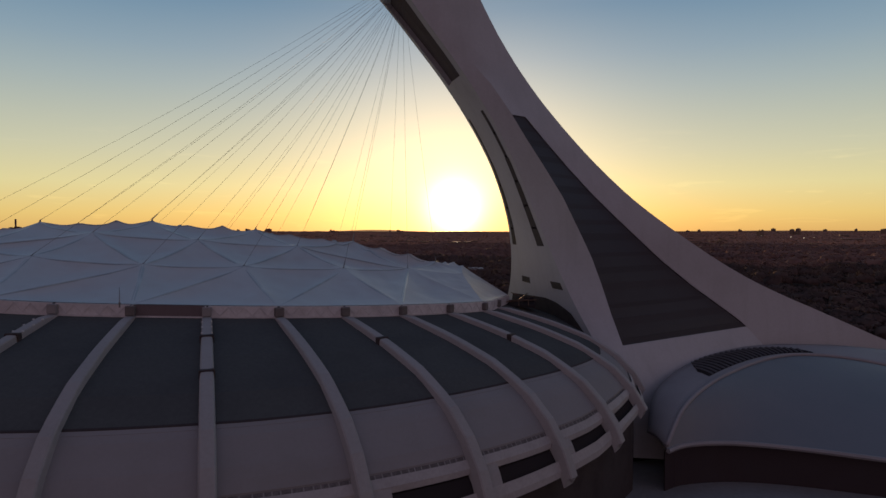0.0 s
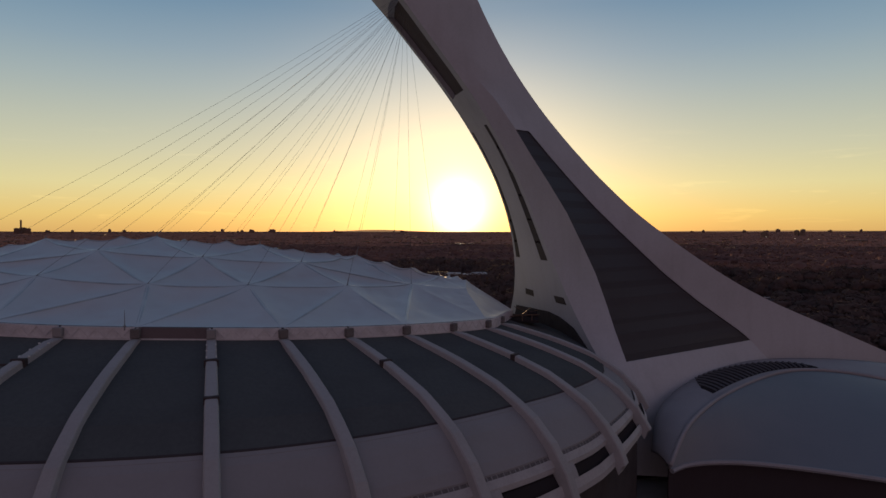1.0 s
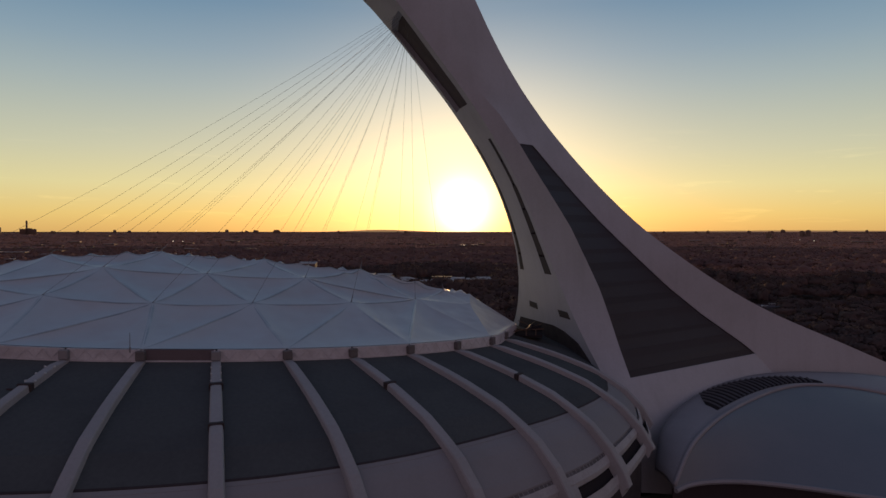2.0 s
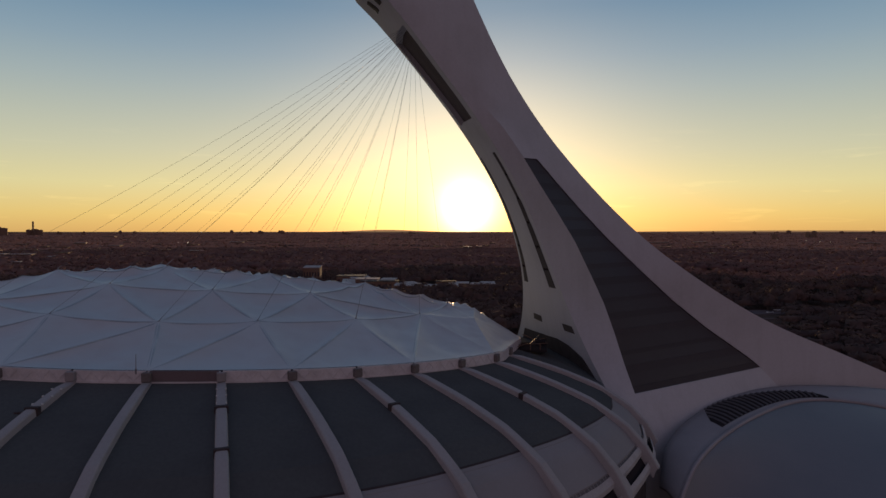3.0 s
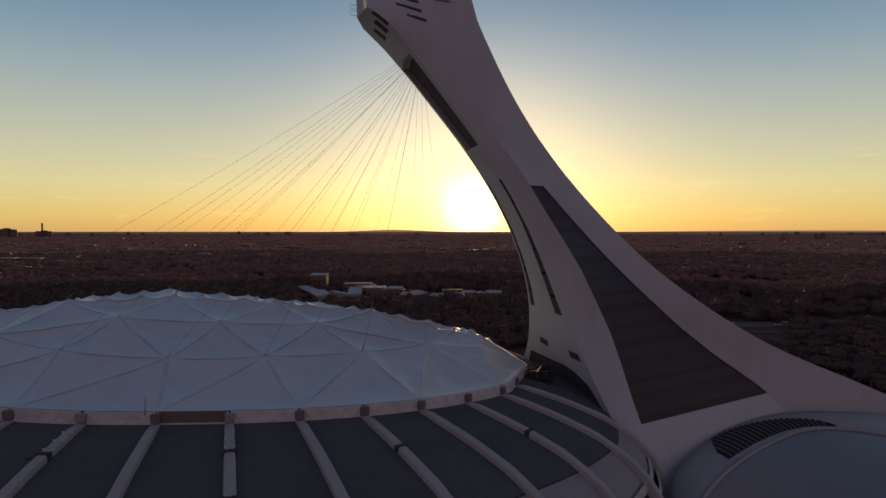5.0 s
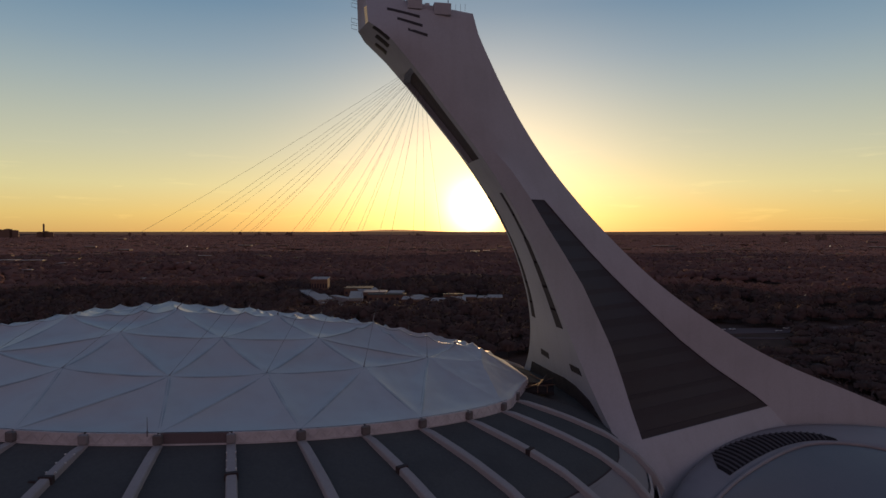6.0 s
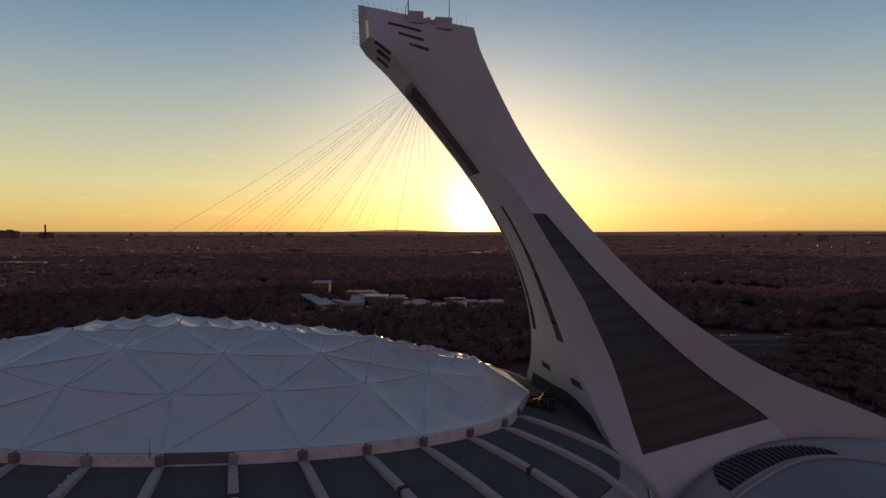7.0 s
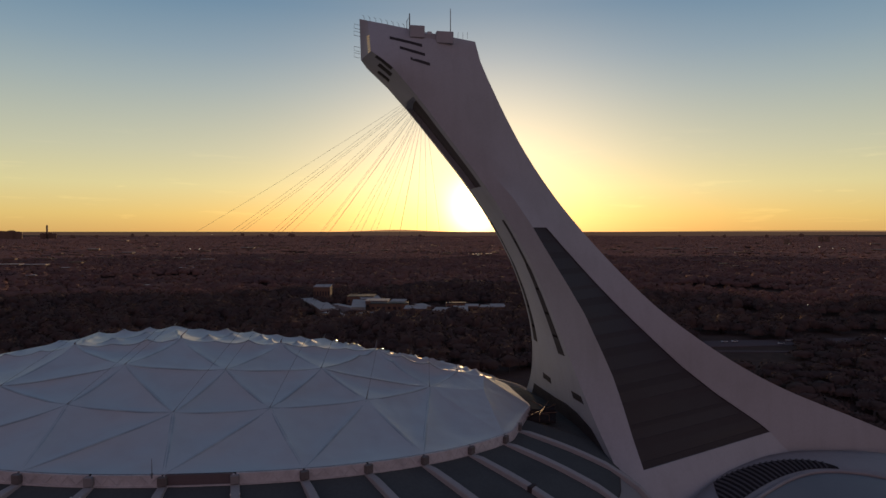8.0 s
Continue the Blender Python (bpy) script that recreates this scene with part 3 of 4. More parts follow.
# ---- the leaning mast ----
# height, front x, front half width, back x, back half width
MAST = [
    (169, 40.6, 0.8, 72.4, 5.0), (155.8, 41.0, 10.5, 76.2, 5.0), (153, 44.6, 12.0, 77.4, 5.0), (150, 48.0, 12.5, 78.8, 5.0), (140, 56.9, 12.1, 83.8, 4.8), (130, 64.9, 11.5, 89.4, 4.6), (120, 73.0, 11.4, 95.9, 4.8),
    (110, 80.2, 11.5, 103.2, 5.6), (100, 86.5, 11.7, 111.5, 6.9), (90, 91.8, 12.0, 120.7, 8.3), (80, 95.9, 12.9, 130.0, 11.8), (75, 97.6, 14.0, 135.2, 14.0), (70, 99.3, 15.1, 141.2, 16.2), (65, 100.7, 17.2, 148.0, 17.8), (60, 102.0, 19.5, 156.0, 18.0), (55, 103.1, 22.6, 164.7, 18.0),
    (50, 104.1, 26.1, 174.4, 18.0), (45, 105.0, 30.5, 186.0, 18.0), (40, 105.8, 36.0, 198.9, 18.0), (38, 106.0, 38.5, 204.3, 18.0), (35, 106.4, 42.5, 211.0, 18.5), (30, 106.8, 46.0, 223.0, 19.0), (20, 107.0, 50.0, 250.0, 20.0), (8, 107.0, 52.0, 285.0, 21.0),
]
TRI_TOP, TRI_LOW = 102.6, 35.0
SLOT_LOW, SLOT_TOP = 115.6, 143.0


def mast_at(z):
    zs = [r[0] for r in MAST][::-1]
    return [float(np.interp(z, zs, [r[c] for r in MAST][::-1])) for c in (1, 2, 3, 4)]


def smooth_mast(z):
    zs = [z - 3, z - 1.5, z, z + 1.5, z + 3]
    return [sum(v) / 5 for v in zip(*[mast_at(q) for q in zs])] if z < 150 else mast_at(z)


# height, x and half width of the outer edge of the legs, where the glazing begins, and of its other edge
LEG_EDGE = [(8, 119, 56), (20, 117, 50), (30, 115, 45), (35, 114.1, 42.0), (43, 112.9, 37.6), (51, 111.7, 34.0), (59, 110.0, 30.8), (65.3, 108.0, 28.2), (76.8, 103.8, 24.2), (86, 99.2, 21.0), (94.5, 94.7, 18.0), (103, 90.2, 15.7), (112, 84.5, 13.6), (122, 77.5, 12.1)]
SPINE_EDGE = [(8, 196, 21), (20, 186, 20), (35.2, 171.4, 18.7), (38.2, 167.6, 18.6), (48.6, 152.1, 18.0), (57.6, 140.5, 17.2), (65.7, 131.8, 15.9), (72, 125.5, 14.0), (78.7, 118.8, 12.6), (86.6, 111.0, 12.2), (94.5, 103.4, 12.4), (103, 95.4, 13.0), (112, 90.0, 11.0), (122, 84.0, 9.4)]


def mast_points(z, sgn, inset=0.0):
    """Front corner, start and end of the glazing, and back corner of one side of the mast."""
    xf, wf, xb, wb = smooth_mast(z)
    (xl, wl), (xh, wh) = [tuple(float(np.interp(z, *[[r[c] for r in rows] for c in (0, k)])) for k in (1, 2)) for rows in (LEG_EDGE, SPINE_EDGE)]
    if z > 112:
        # higher up the two edges fade into one rounded side
        f = min(1.0, (z - 112) / 10)
        for share, lift in ((0.2, 1.3), (0.5, 1.5)):
            x, w = xf + (xb - xf) * share, wf + (wb - wf) * share + lift
            if share == 0.2:
                xl, wl = xl * (1 - f) + x * f, wl * (1 - f) + w * f
            else:
                xh, wh = xh * (1 - f) + x * f, wh * (1 - f) + w * f
    return [Vector((x, sgn * (w - inset), z)) for x, w in ((xf, wf), (xl, wl), (xh, wh), (xb, wb))]


def top_height(x):
    return max(162.0, 168.7 - (x - 38.0) * 0.245)


def build_mast():
    mast = thing("leaning_tower", (150, 0, 6), "pale concrete leaning tower with curved back and spread legs", "tower")
    levels = sorted(set([8, 12, 16, 20, 25, 30] + [35.0 + (TRI_TOP - 35.0) * i / 34 for i in range(35)] + [105, 107, 109, 112, 114, SLOT_LOW, 119, 122, 126, 130, 134, 138, 141, SLOT_TOP, 146, 150, 153, 155.8, 158, 160.2]))
    bm = bmesh.new()

    def nose_at(z):
        return 2.6 if z > 155 else 1.2 if z < 150 else 1.2 + 1.4 * (z - 150) / 5

    def front(z, f, out=0.0):
        """Point on the front face, f from -1 (near leg) to 1."""
        xf, wf, xb, wb = smooth_mast(z)
        return Vector((xf - nose_at(z) * (1 - abs(f)) - out, f * wf, z))

    def slot(z):
        """Edges of the long recess in the front, from which the cables come."""
        g = min(1.0, max(0.0, (z - SLOT_LOW) / (SLOT_TOP - SLOT_LOW)))
        return -0.70 - 0.03 * g, 0.60 + 0.24 * g

    def section(z):
        lo, hi = slot(z)
        pts = [front(z, 0), front(z, lo)] + mast_points(z, -1)
        pts += [Vector((smooth_mast(z)[2] + 0.5, 0, z))]
        pts += mast_points(z, 1)[::-1] + [front(z, hi)]
        return pts

    rows = [[bm.verts.new(p) for p in section(z)] for z in levels]
    last = [bm.verts.new(Vector((p.x, p.y, top_height(p.x)))) for p in [p if p.x < 60 else q for p, q in zip(section(169), section(162))]]
    rows.append(last)
    n = len(rows[0])
    for i in range(len(rows) - 1):
        z = levels[i]
        for j in range(n):
            if TRI_LOW - 0.01 <= z < TRI_TOP - 0.01 and j in (3, 8) or SLOT_LOW - 0.01 <= z < SLOT_TOP - 0.01 and j in (0, 11):
                continue
            bm.faces.new((rows[i][j], rows[i][(j + 1) % n], rows[i + 1][(j + 1) % n], rows[i + 1][j]))
    bm.faces.new(last)

    def cheek(edge, deep):
        for p0, p1, q0, q1 in zip(edge, edge[1:], deep, deep[1:]):
            bm.faces.new([bm.verts.new(v) for v in (p0, p1, q1, q0)])

    for sgn in (-1, 1):
        zs = [z for z in levels if TRI_LOW - 0.01 <= z <= TRI_TOP + 0.01]
        for which in (1, 2):
            cheek([mast_points(z, sgn)[which] for z in zs], [mast_points(z, sgn, 1.6)[which] for z in zs])
        for z in (zs[0], zs[-1]):
            cheek(mast_points(z, sgn)[1:3], mast_points(z, sgn, 1.6)[1:3])
    # cheeks of the recess, 2.4 m deep
    zs = [z for z in levels if SLOT_LOW - 0.01 <= z <= SLOT_TOP + 0.01]
    for side in (0, 1):
        cheek([front(z, slot(z)[side]) for z in zs], [front(z, slot(z)[side], -2.4) for z in zs])
    for z in (zs[0], zs[-1]):
        fs = np.linspace(*slot(z), 5)
        cheek([front(z, f) for f in fs], [front(z, f, -2.4) for f in fs])
    fixed(bm)
    body = part("shaft", bm, CONCRETE, mast, smooth=True)
    body.data.set_sharp_from_angle(angle=radians(24))
    # back plate of the recess; its dark tone stands in for deep shade
    part("recess_lining", slab([[front(z, f, -2.2) for f in np.linspace(*slot(z), 5)] for z in zs], 0.3, Vector((-1, 0, 0))), RECESS_BACK, mast, "back of the long cable recess, shade put into its dark colour")
    # storeys of tinted glazing that lean out over dark spandrels
    for sgn in (-1, 1):
        count = 14
        for i in range(count):
            z0 = TRI_LOW + (TRI_TOP - TRI_LOW) * i / count
            z2 = TRI_LOW + (TRI_TOP - TRI_LOW) * (i + 1) / count - 0.004
            z1 = z0 + (0.34 + 0.12 * math.sin(2.3 * i)) * (z2 - z0)
            for name, lo, hi, deep0, deep1, material, label in (("spandrel", z0, z1, 0.30, 0.30, SPANDREL, "dark brown spandrel band"), ("glazing_band", z1 + 0.004, z2, 0.45, 0.35, GLAZING, "dark tinted glazing band")):
                rows_ = []
                for z, d in zip(np.linspace(lo, hi, 3), np.linspace(deep0, deep1, 3)):
                    _, p0, p1, _ = mast_points(float(z), sgn, float(d))
                    rows_.append([p0.lerp(p1, f) for f in np.linspace(0, 1, 9)])
                part(name, slab(rows_, 0.3, Vector((0, sgn, 0))), material, mast, label)

    def front_plate(name, z0, z1, f0, f1, material, label, steps=6, out=0.12):
        rows_ = [[front(z, f, out) for f in np.linspace(f0, f1, 3)] for z in np.linspace(z0, z1, steps)]
        return part(name, slab(rows_, 0.3, Vector((-1, 0, 0))), material, mast, label)

    for s in (-1, 1):
        # columns of narrow windows down the lower front, parted by dark joints
        for z0, z1 in ((62.0, 67.4), (68.2, 74.6), (75.4, 82.4), (83.2, 90.2), (91.0, 97.6), (98.4, 105)):
            wide = 0.13 if z1 < 83 else 0.11 if z1 < 92 else 0.075
            front_plate("strip_window", z0, z1, s * (0.69 - wide), s * (0.69 + wide), WINDOW, "narrow dark strip window", 4)
            if z0 > 63:
                front_plate("strip_joint", z0 - 0.78, z0 - 0.02, s * (0.69 - wide), s * (0.69 + wide), DARK, "dark joint between strip windows", 2)
        f0, f1 = (0.08, 0.42) if s > 0 else (-0.87, -0.60)
        front_plate("small_window", 48.9, 51.0, f0, f1, WINDOW, "small dark window", 3)
        # observation windows on the prow
        for i in range(7):
            front_plate("lit_window", 155.9 + i * 0.95, 156.3 + i * 0.95, s * 0.74, s * 0.97, LAMPLIT, "dimly lit observation window", 2)
        for x0, z0, x1, z1 in ((46.9, 161.0, 56.9, 158.9), (49.8, 157.6, 57.6, 155.8), (52.9, 154.0, 59.0, 152.6)):
            rows_ = []
            for dz in (-0.5, 0.5):
                row = []
                for f in (0, 0.33, 0.67, 1):
                    x, z = x0 + (x1 - x0) * f, z0 + (z1 - z0) * f + dz
                    side = mast_points(z, s)
                    row.append(Vector((x, s * (float(np.interp(x, [p.x for p in side], [abs(p.y) for p in side])) + 0.12), z)))
                rows_.append(row)
            part("side_slit", slab(rows_, 0.3, Vector((0, s, 0))), WINDOW, mast, "dark sloping slit window")
    # dark plate on the foot of the tower, behind the bowl; shade is in its colour
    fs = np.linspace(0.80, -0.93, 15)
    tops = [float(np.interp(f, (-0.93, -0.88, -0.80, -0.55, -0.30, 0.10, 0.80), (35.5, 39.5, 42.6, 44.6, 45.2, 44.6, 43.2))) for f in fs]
    part("foot_opening", slab([[front(33.0 + (z - 33.0) * g, float(f), 0.15) for f, z in zip(fs, tops)] for g in (0, 0.25, 0.5, 0.75, 1)], 0.3, Vector((-1, 0, 0))), FOOT, mast, "dark plate painted as the shaded recess at the tower's foot")
    for f0, f1, z0, z1 in ((-1.0, -0.80, 150.6, 154.4), (-0.64, -0.40, 149.9, 153.0), (-0.14, 0.12, 149.5, 152.2)):
        front_plate("grille", z0, z1, f0, f1, WINDOW, "dark slanted ventilation grille", 4)
    for x, sx, sy, sz in ((55.6, 4.6, 6.0, 3.7), (64.3, 5.4, 6.5, 3.7)):
        part("plant_room", box(x, -4, 164.7 - (x - 38.0) * 0.165, sx, sy, sz, 0, 0.15), CONCRETE, mast, "square plant room on the tower top")
    part("plant_deck", box(60.0, -3.5, 161.5, 4.5, 5.0, 1.9, 0, 0.1), CONCRETE, mast)
    part("radio_mast", tube([(66.6, -4, 160), (66.6, -4, 172.3)], 0.2, 6, 0.1), STEEL, mast, "thin steel radio mast")
    part("radio_mast", tube([(53.6, -3, 163), (53.6, -3, 170.3)], 0.25, 6, 0.18), STEEL, mast, "thin steel radio mast")
    for i, x in enumerate((39.6, 41.4, 43.2, 45.0, 46.8, 48.6, 50.4, 52.0, 68.4, 69.9, 71.3)):
        y = -0.8 - 7.2 * (x - 40.6) / 31.4 if x > 41 else -0.5
        z = top_height(x)
        if i < 8:
            part("aerial_post", tube([(x, y, z - 0.3), (x - 0.2, y, z + 1.2), (x - 0.8, y, z + 1.6)], 0.06, 5), STEEL, mast)
        else:
            part("aerial_post", tube([(x, y, z - 0.3), (x, y, z + 1.9)], 0.05, 5), STEEL, mast)
    part("aerial_frame", tube([(52.6, -4, 163), (52.6, -4, 167.6), (53.4, -4, 168.8), (53.4, -4, 164)], 0.12, 5), STEEL, mast, "bent steel aerial frame")
    part("guard_rail", tube([(58.2, -4, 163.2), (58.2, -4, 164.1), (62.0, -4, 163.6), (62.0, -4, 162.6)], 0.08, 5), STEEL, mast)
    part("lamp_box", box(59.6, -5.6, 163.3, 1.4, 0.8, 0.8, 0, 0.05), WHITE, mast, "white box between the plant rooms")
    for z in (156.4, 158.4, 163.2, 165.4):
        part("aerial_rack", tube([(38.2, 0, z), (36.3, -0.4, z + 0.2), (36.3, -0.4, z + 1.5), (38.2, 0, z + 1.3)], 0.07, 5), STEEL, mast, "aerial rack on the prow")


build_mast()


# ---- stay cables from the mast to the roof ----
def build_cables():
    def anchor(i, n):
        z = 143.5 - 5.5 * i / n
        xf, wf, xb, wb = smooth_mast(z)
        return Vector((xf + 0.4, 0, z))

    order = sorted(HUBS, key=lambda p: p.x)
    for i, h in enumerate(order):
        a0 = anchor(i, len(order))
        a0.y = 4.0 * (1 if h.y > 0 else -1 if h.y < 0 else 0)
        line = []
        for f in np.linspace(0, 1, 9):
            p = a0.lerp(h, f)
            p.z -= 2.0 * math.sin(math.pi * f) * (a0 - h).length / 150
            line.append(p)
        cable = part("stay_cable", tube(line, 0.033, 5), CABLE, None)
        # three of them end in longer rods
        heavy = (round(h.x), h.y < 5) in ((-15, True), (43, True)) or (round(h.x), h.y < -30) == (38, True)
        end = line[-1] + (line[-2] - line[-1]).normalized() * (2.2 if heavy else 1.2)
        part("cable_socket", tube([line[-1], end], 0.18 if heavy else 0.09, 6, 0.10 if heavy else 0.06), STEEL, cable, "thick steel cable socket")
        tagged(cable, "long steel stay cable from tower to fabric roof", "cable", "roof stay cables")


build_cables()


# ---- the pool hall under the mast ----
def curve_at(points, f):
    """A point at share f of a smooth line through points (x, y, z)."""
    n = len(points) - 1
    i = min(n - 1, int(f * n))
    u = f * n - i
    p = [Vector(points[max(0, min(n, k))]) for k in (i - 1, i, i + 1, i + 2)]
    return 0.5 * (2 * p[1] + (p[2] - p[0]) * u + (2 * p[0] - 5 * p[1] + 4 * p[2] - p[3]) * u * u + (3 * p[1] - p[0] - 3 * p[2] + p[3]) * u ** 3)


POOL_BORDER = [(110, -62, 18), (116, -54, 23.5), (124, -47.5, 26.5), (134, -40.5, 28), (148, -31.5, 28.9), (163, -25, 29.3), (178, -22, 29.3), (192, -22, 28.8), (208, -25, 28), (224, -34, 26.5), (238, -48, 24), (246, -66, 21)]
POOL_RIM = [(109, -72, 17.5), (116, -67, 23.5), (125, -61, 26.3), (136, -54.5, 27.9), (149, -47.5, 28.8), (162, -41.5, 29.2), (173, -39, 29.2), (184, -40.5, 28.6), (194, -45, 27.2), (204, -53, 25), (214, -64, 22), (222, -78, 19.5)]
POOL_EAVE = [(109, -72.6, 16.6), (114, -70.6, 16.8), (120, -70.2, 16.8), (127, -71.0, 16.6), (134, -73.2, 16.3), (142, -77.0, 16.0), (151, -82.5, 15.7), (161, -89, 15.4), (173, -96, 15.2), (187, -104, 15), (202, -111, 15), (218, -116, 15)]


def build_pool():
    pool = thing("pool_hall", (170, -70, 6), "low pool hall with bulging grey-blue roof and louvred crescent", "building")
    up = Vector((0, 0, 1))
    n = 26
    # outer shell against the mast's apron
    rows = []
    for f in np.linspace(0, 1, 40):
        a0, b0 = curve_at(POOL_BORDER, f), curve_at(POOL_RIM, f)
        rows.append([a0.lerp(b0, g) + up * (0.8 * math.sin(math.pi * g)) for g in np.linspace(0, 1, 6)])
    part("outer_shell", slab(rows, 0.6, up), SHELL_GREY, pool, "purple-grey outer roof shell", True)
    part("rim_beam", tube([curve_at(POOL_RIM, f) + up * 0.3 for f in np.linspace(0, 1, 60)], 0.55, 8), SHELL_GREY, pool, "grey rounded rim beam", True)
    for k in range(n):
        rows = []
        for f in np.linspace(k / n, (k + 1) / n, 7):
            a0, b0 = curve_at(POOL_RIM, f), curve_at(POOL_EAVE, f)
            rows.append([a0.lerp(b0, g) + up * (math.sin(math.pi * g ** 0.8) * 2.2 * min(1, f * 4)) for g in np.linspace(0, 1, 25)])
        part("roof_sheet", slab(rows, 0.4, up), POOL, pool)
    part("eave_beam", tube([curve_at(POOL_EAVE, f) + up * 0.1 for f in np.linspace(0, 1, 50)], 0.6, 6), SHELL_GREY, pool)
    wall = [[curve_at(POOL_EAVE, f) + Vector((0.6, 2.2, 0)) * 1.0 - up * dz for f in np.linspace(0, 1, 30)] for dz in (0.6, 12)]
    part("glass_wall", slab(wall, 0.4, Vector((0, -1, 0))), GLAZING, pool, "dark glazed wall under the eave")
    # crescent of louvres in the outer shell
    f0, f1 = 0.25, 0.605

    def crescent(f, g):
        h = (f - f0) / (f1 - f0)
        wide = min(1.0, 0.3 + 5 * h) * (1 - h) ** 0.6 if 0 < h < 1 else 0.0
        a0, b0 = curve_at(POOL_BORDER, f), curve_at(POOL_RIM, f)
        hi = 0.80 + 0.08 * min(1, h)
        lo = hi - 0.86 * wide
        u = lo + (hi - lo) * g
        return a0.lerp(b0, u) + up * (0.8 * math.sin(math.pi * u))

    rows = [[crescent(f, g) + up * 0.12 for g in (0, 0.33, 0.66, 1)] for f in np.linspace(f0 + 0.004, f1 - 0.004, 30)]
    part("louvre_opening", slab(rows, 0.2, up), DARK, pool, "dark crescent opening")
    for k in range(22):
        f = f0 + 0.016 + (f1 - f0 - 0.05) * k / 21
        rows = [[crescent(f + e, g) + up * z for g in (-0.02, 0.35, 0.7, 1.02)] for e, z in ((0.0, 0.25), (0.003, 0.5))]
        part("louvre_blade", slab(rows, 0.15, up), BLADE, pool)


BLADE = shader("louvre_paint", (0.095, 0.088, 0.10), 0.6, spots=0.3, size=2, grain=0.2, per_piece=0.2)
SHELL_GREY = shader("grey_shell_concrete", (0.31, 0.285, 0.295), 0.75, spots=0.3, size=8, grain=0.15, grain_size=0.6, bump=0.02, dirt=(0.18, 0.17, 0.18))
build_pool()


# ---- forecourt and small works beside the mast ----
def build_plaza():
    rows = [[Vector((x, y, 6.5)) for x in np.linspace(60, 300, 9)] for y in (-175, -140, -110, -80, -52)]
    tagged(part("pavement", slab(rows, 1.0, Vector((0, 0, 1))), PAVING, None), "grey paved forecourt beside the bowl", "pavement", kind="structure")
    for x, y, sx, sy, tall in ((150, -118, 30, 1.0, 1.2), (185, -128, 40, 1.0, 1.2), (128, -100, 1.0, 22, 1.2)):
        wall = thing("parapet", (x, y, 6.5), "low concrete parapet on the forecourt", "wall", "forecourt parapets")
        part("parapet_wall", box(x, y, 6.4, sx, sy, tall, 0.15, 0.08), RIB, wall)
        part("coping", box(x, y, 6.4 + tall, sx + 0.2, sy + 0.2, 0.15, 0.15), SHELL, wall)


PAVING = shader("grey_paving", (0.26, 0.25, 0.25), 0.85, spots=0.4, size=14, grain=0.3, grain_size=1.0, dirt=(0.14, 0.13, 0.13))
build_plaza()


def build_gantry():
    gantry = thing("service_gantry", (92, -18, 44), "dark service gantry between roof edge and tower", "gantry")
    part("deck", box(92.5, -18, 43.9, 9, 11, 0.9, radians(-20), 0.1), DARK, gantry)
    part("cabin", box(96, -16, 44.6, 3.0, 4, 1.5, radians(-20), 0.1), DARK, gantry)
    rails = (((86.5, -22.5, 45.6), (99, -13, 46.2)), ((88, -13, 45.0), (93, -24, 46.4)), ((87, -18, 45.2), (97, -20, 45.8)), ((93, -24, 44.6), (93, -24, 46.4)), ((96.5, -14, 44.6), (96.5, -14, 46.2)), ((90, -24, 46.6), (97, -12, 47.0)), ((91.5, -12, 47.4), (96, -17, 45.4)), ((90, -24, 44.6), (90, -24, 46.6)))
    for a0, b0 in rails:
        part("rail", tube([a0, b0], 0.14, 5), RUST, gantry, "rusty steel rail")


build_gantry()

# thin rod on the rim of the roof
ROD_T = RIB_T[RIBS - 2] + 0.86 * (RIB_T[RIBS - 1] - RIB_T[RIBS - 2])
rod_foot = ring(ROD_T)[0] + ring(ROD_T)[1] * 0.3
rod = thing("lightning_rod", rod_foot + Vector((0, 0, 1.8)), "thin steel lightning rod on the roof edge", "rod")
part("rod_mast", tube([rod_foot + Vector((0, 0, 1.8)), rod_foot + Vector((0, 0, 5.6))], 0.10, 5, 0.05), STEEL, rod)
part("rod_clamp", tube([rod_foot + Vector((0, 0, 1.7)), rod_foot + Vector((0, 0, 2.7))], 0.2, 6), STEEL, rod)


# ---- woods ----
def leaf_mesh(name, crowns, material, label):
    V = np.concatenate([c for c, _ in crowns]).reshape(-1, 3)
    turned = np.concatenate([n for _, n in crowns]).reshape(-1, 3)
    me = bpy.data.meshes.new(name)
    me.vertices.add(len(V))
    me.vertices.foreach_set("co", V.ravel())
    me.loops.add(len(V))
    me.loops.foreach_set("vertex_index", np.arange(len(V)))
    me.polygons.add(len(V) // 4)
    me.polygons.foreach_set("loop_start", np.arange(0, len(V), 4))
    me.polygons.foreach_set("use_smooth", np.ones(len(V) // 4, bool))
    me.update(calc_edges=True)
    # leaf clumps shade as one soft crown
    me.normals_split_custom_set(turned / np.linalg.norm(turned, axis=1)[:, None])
    return tagged(put(name, me, material), label, "woods", kind="stuff")


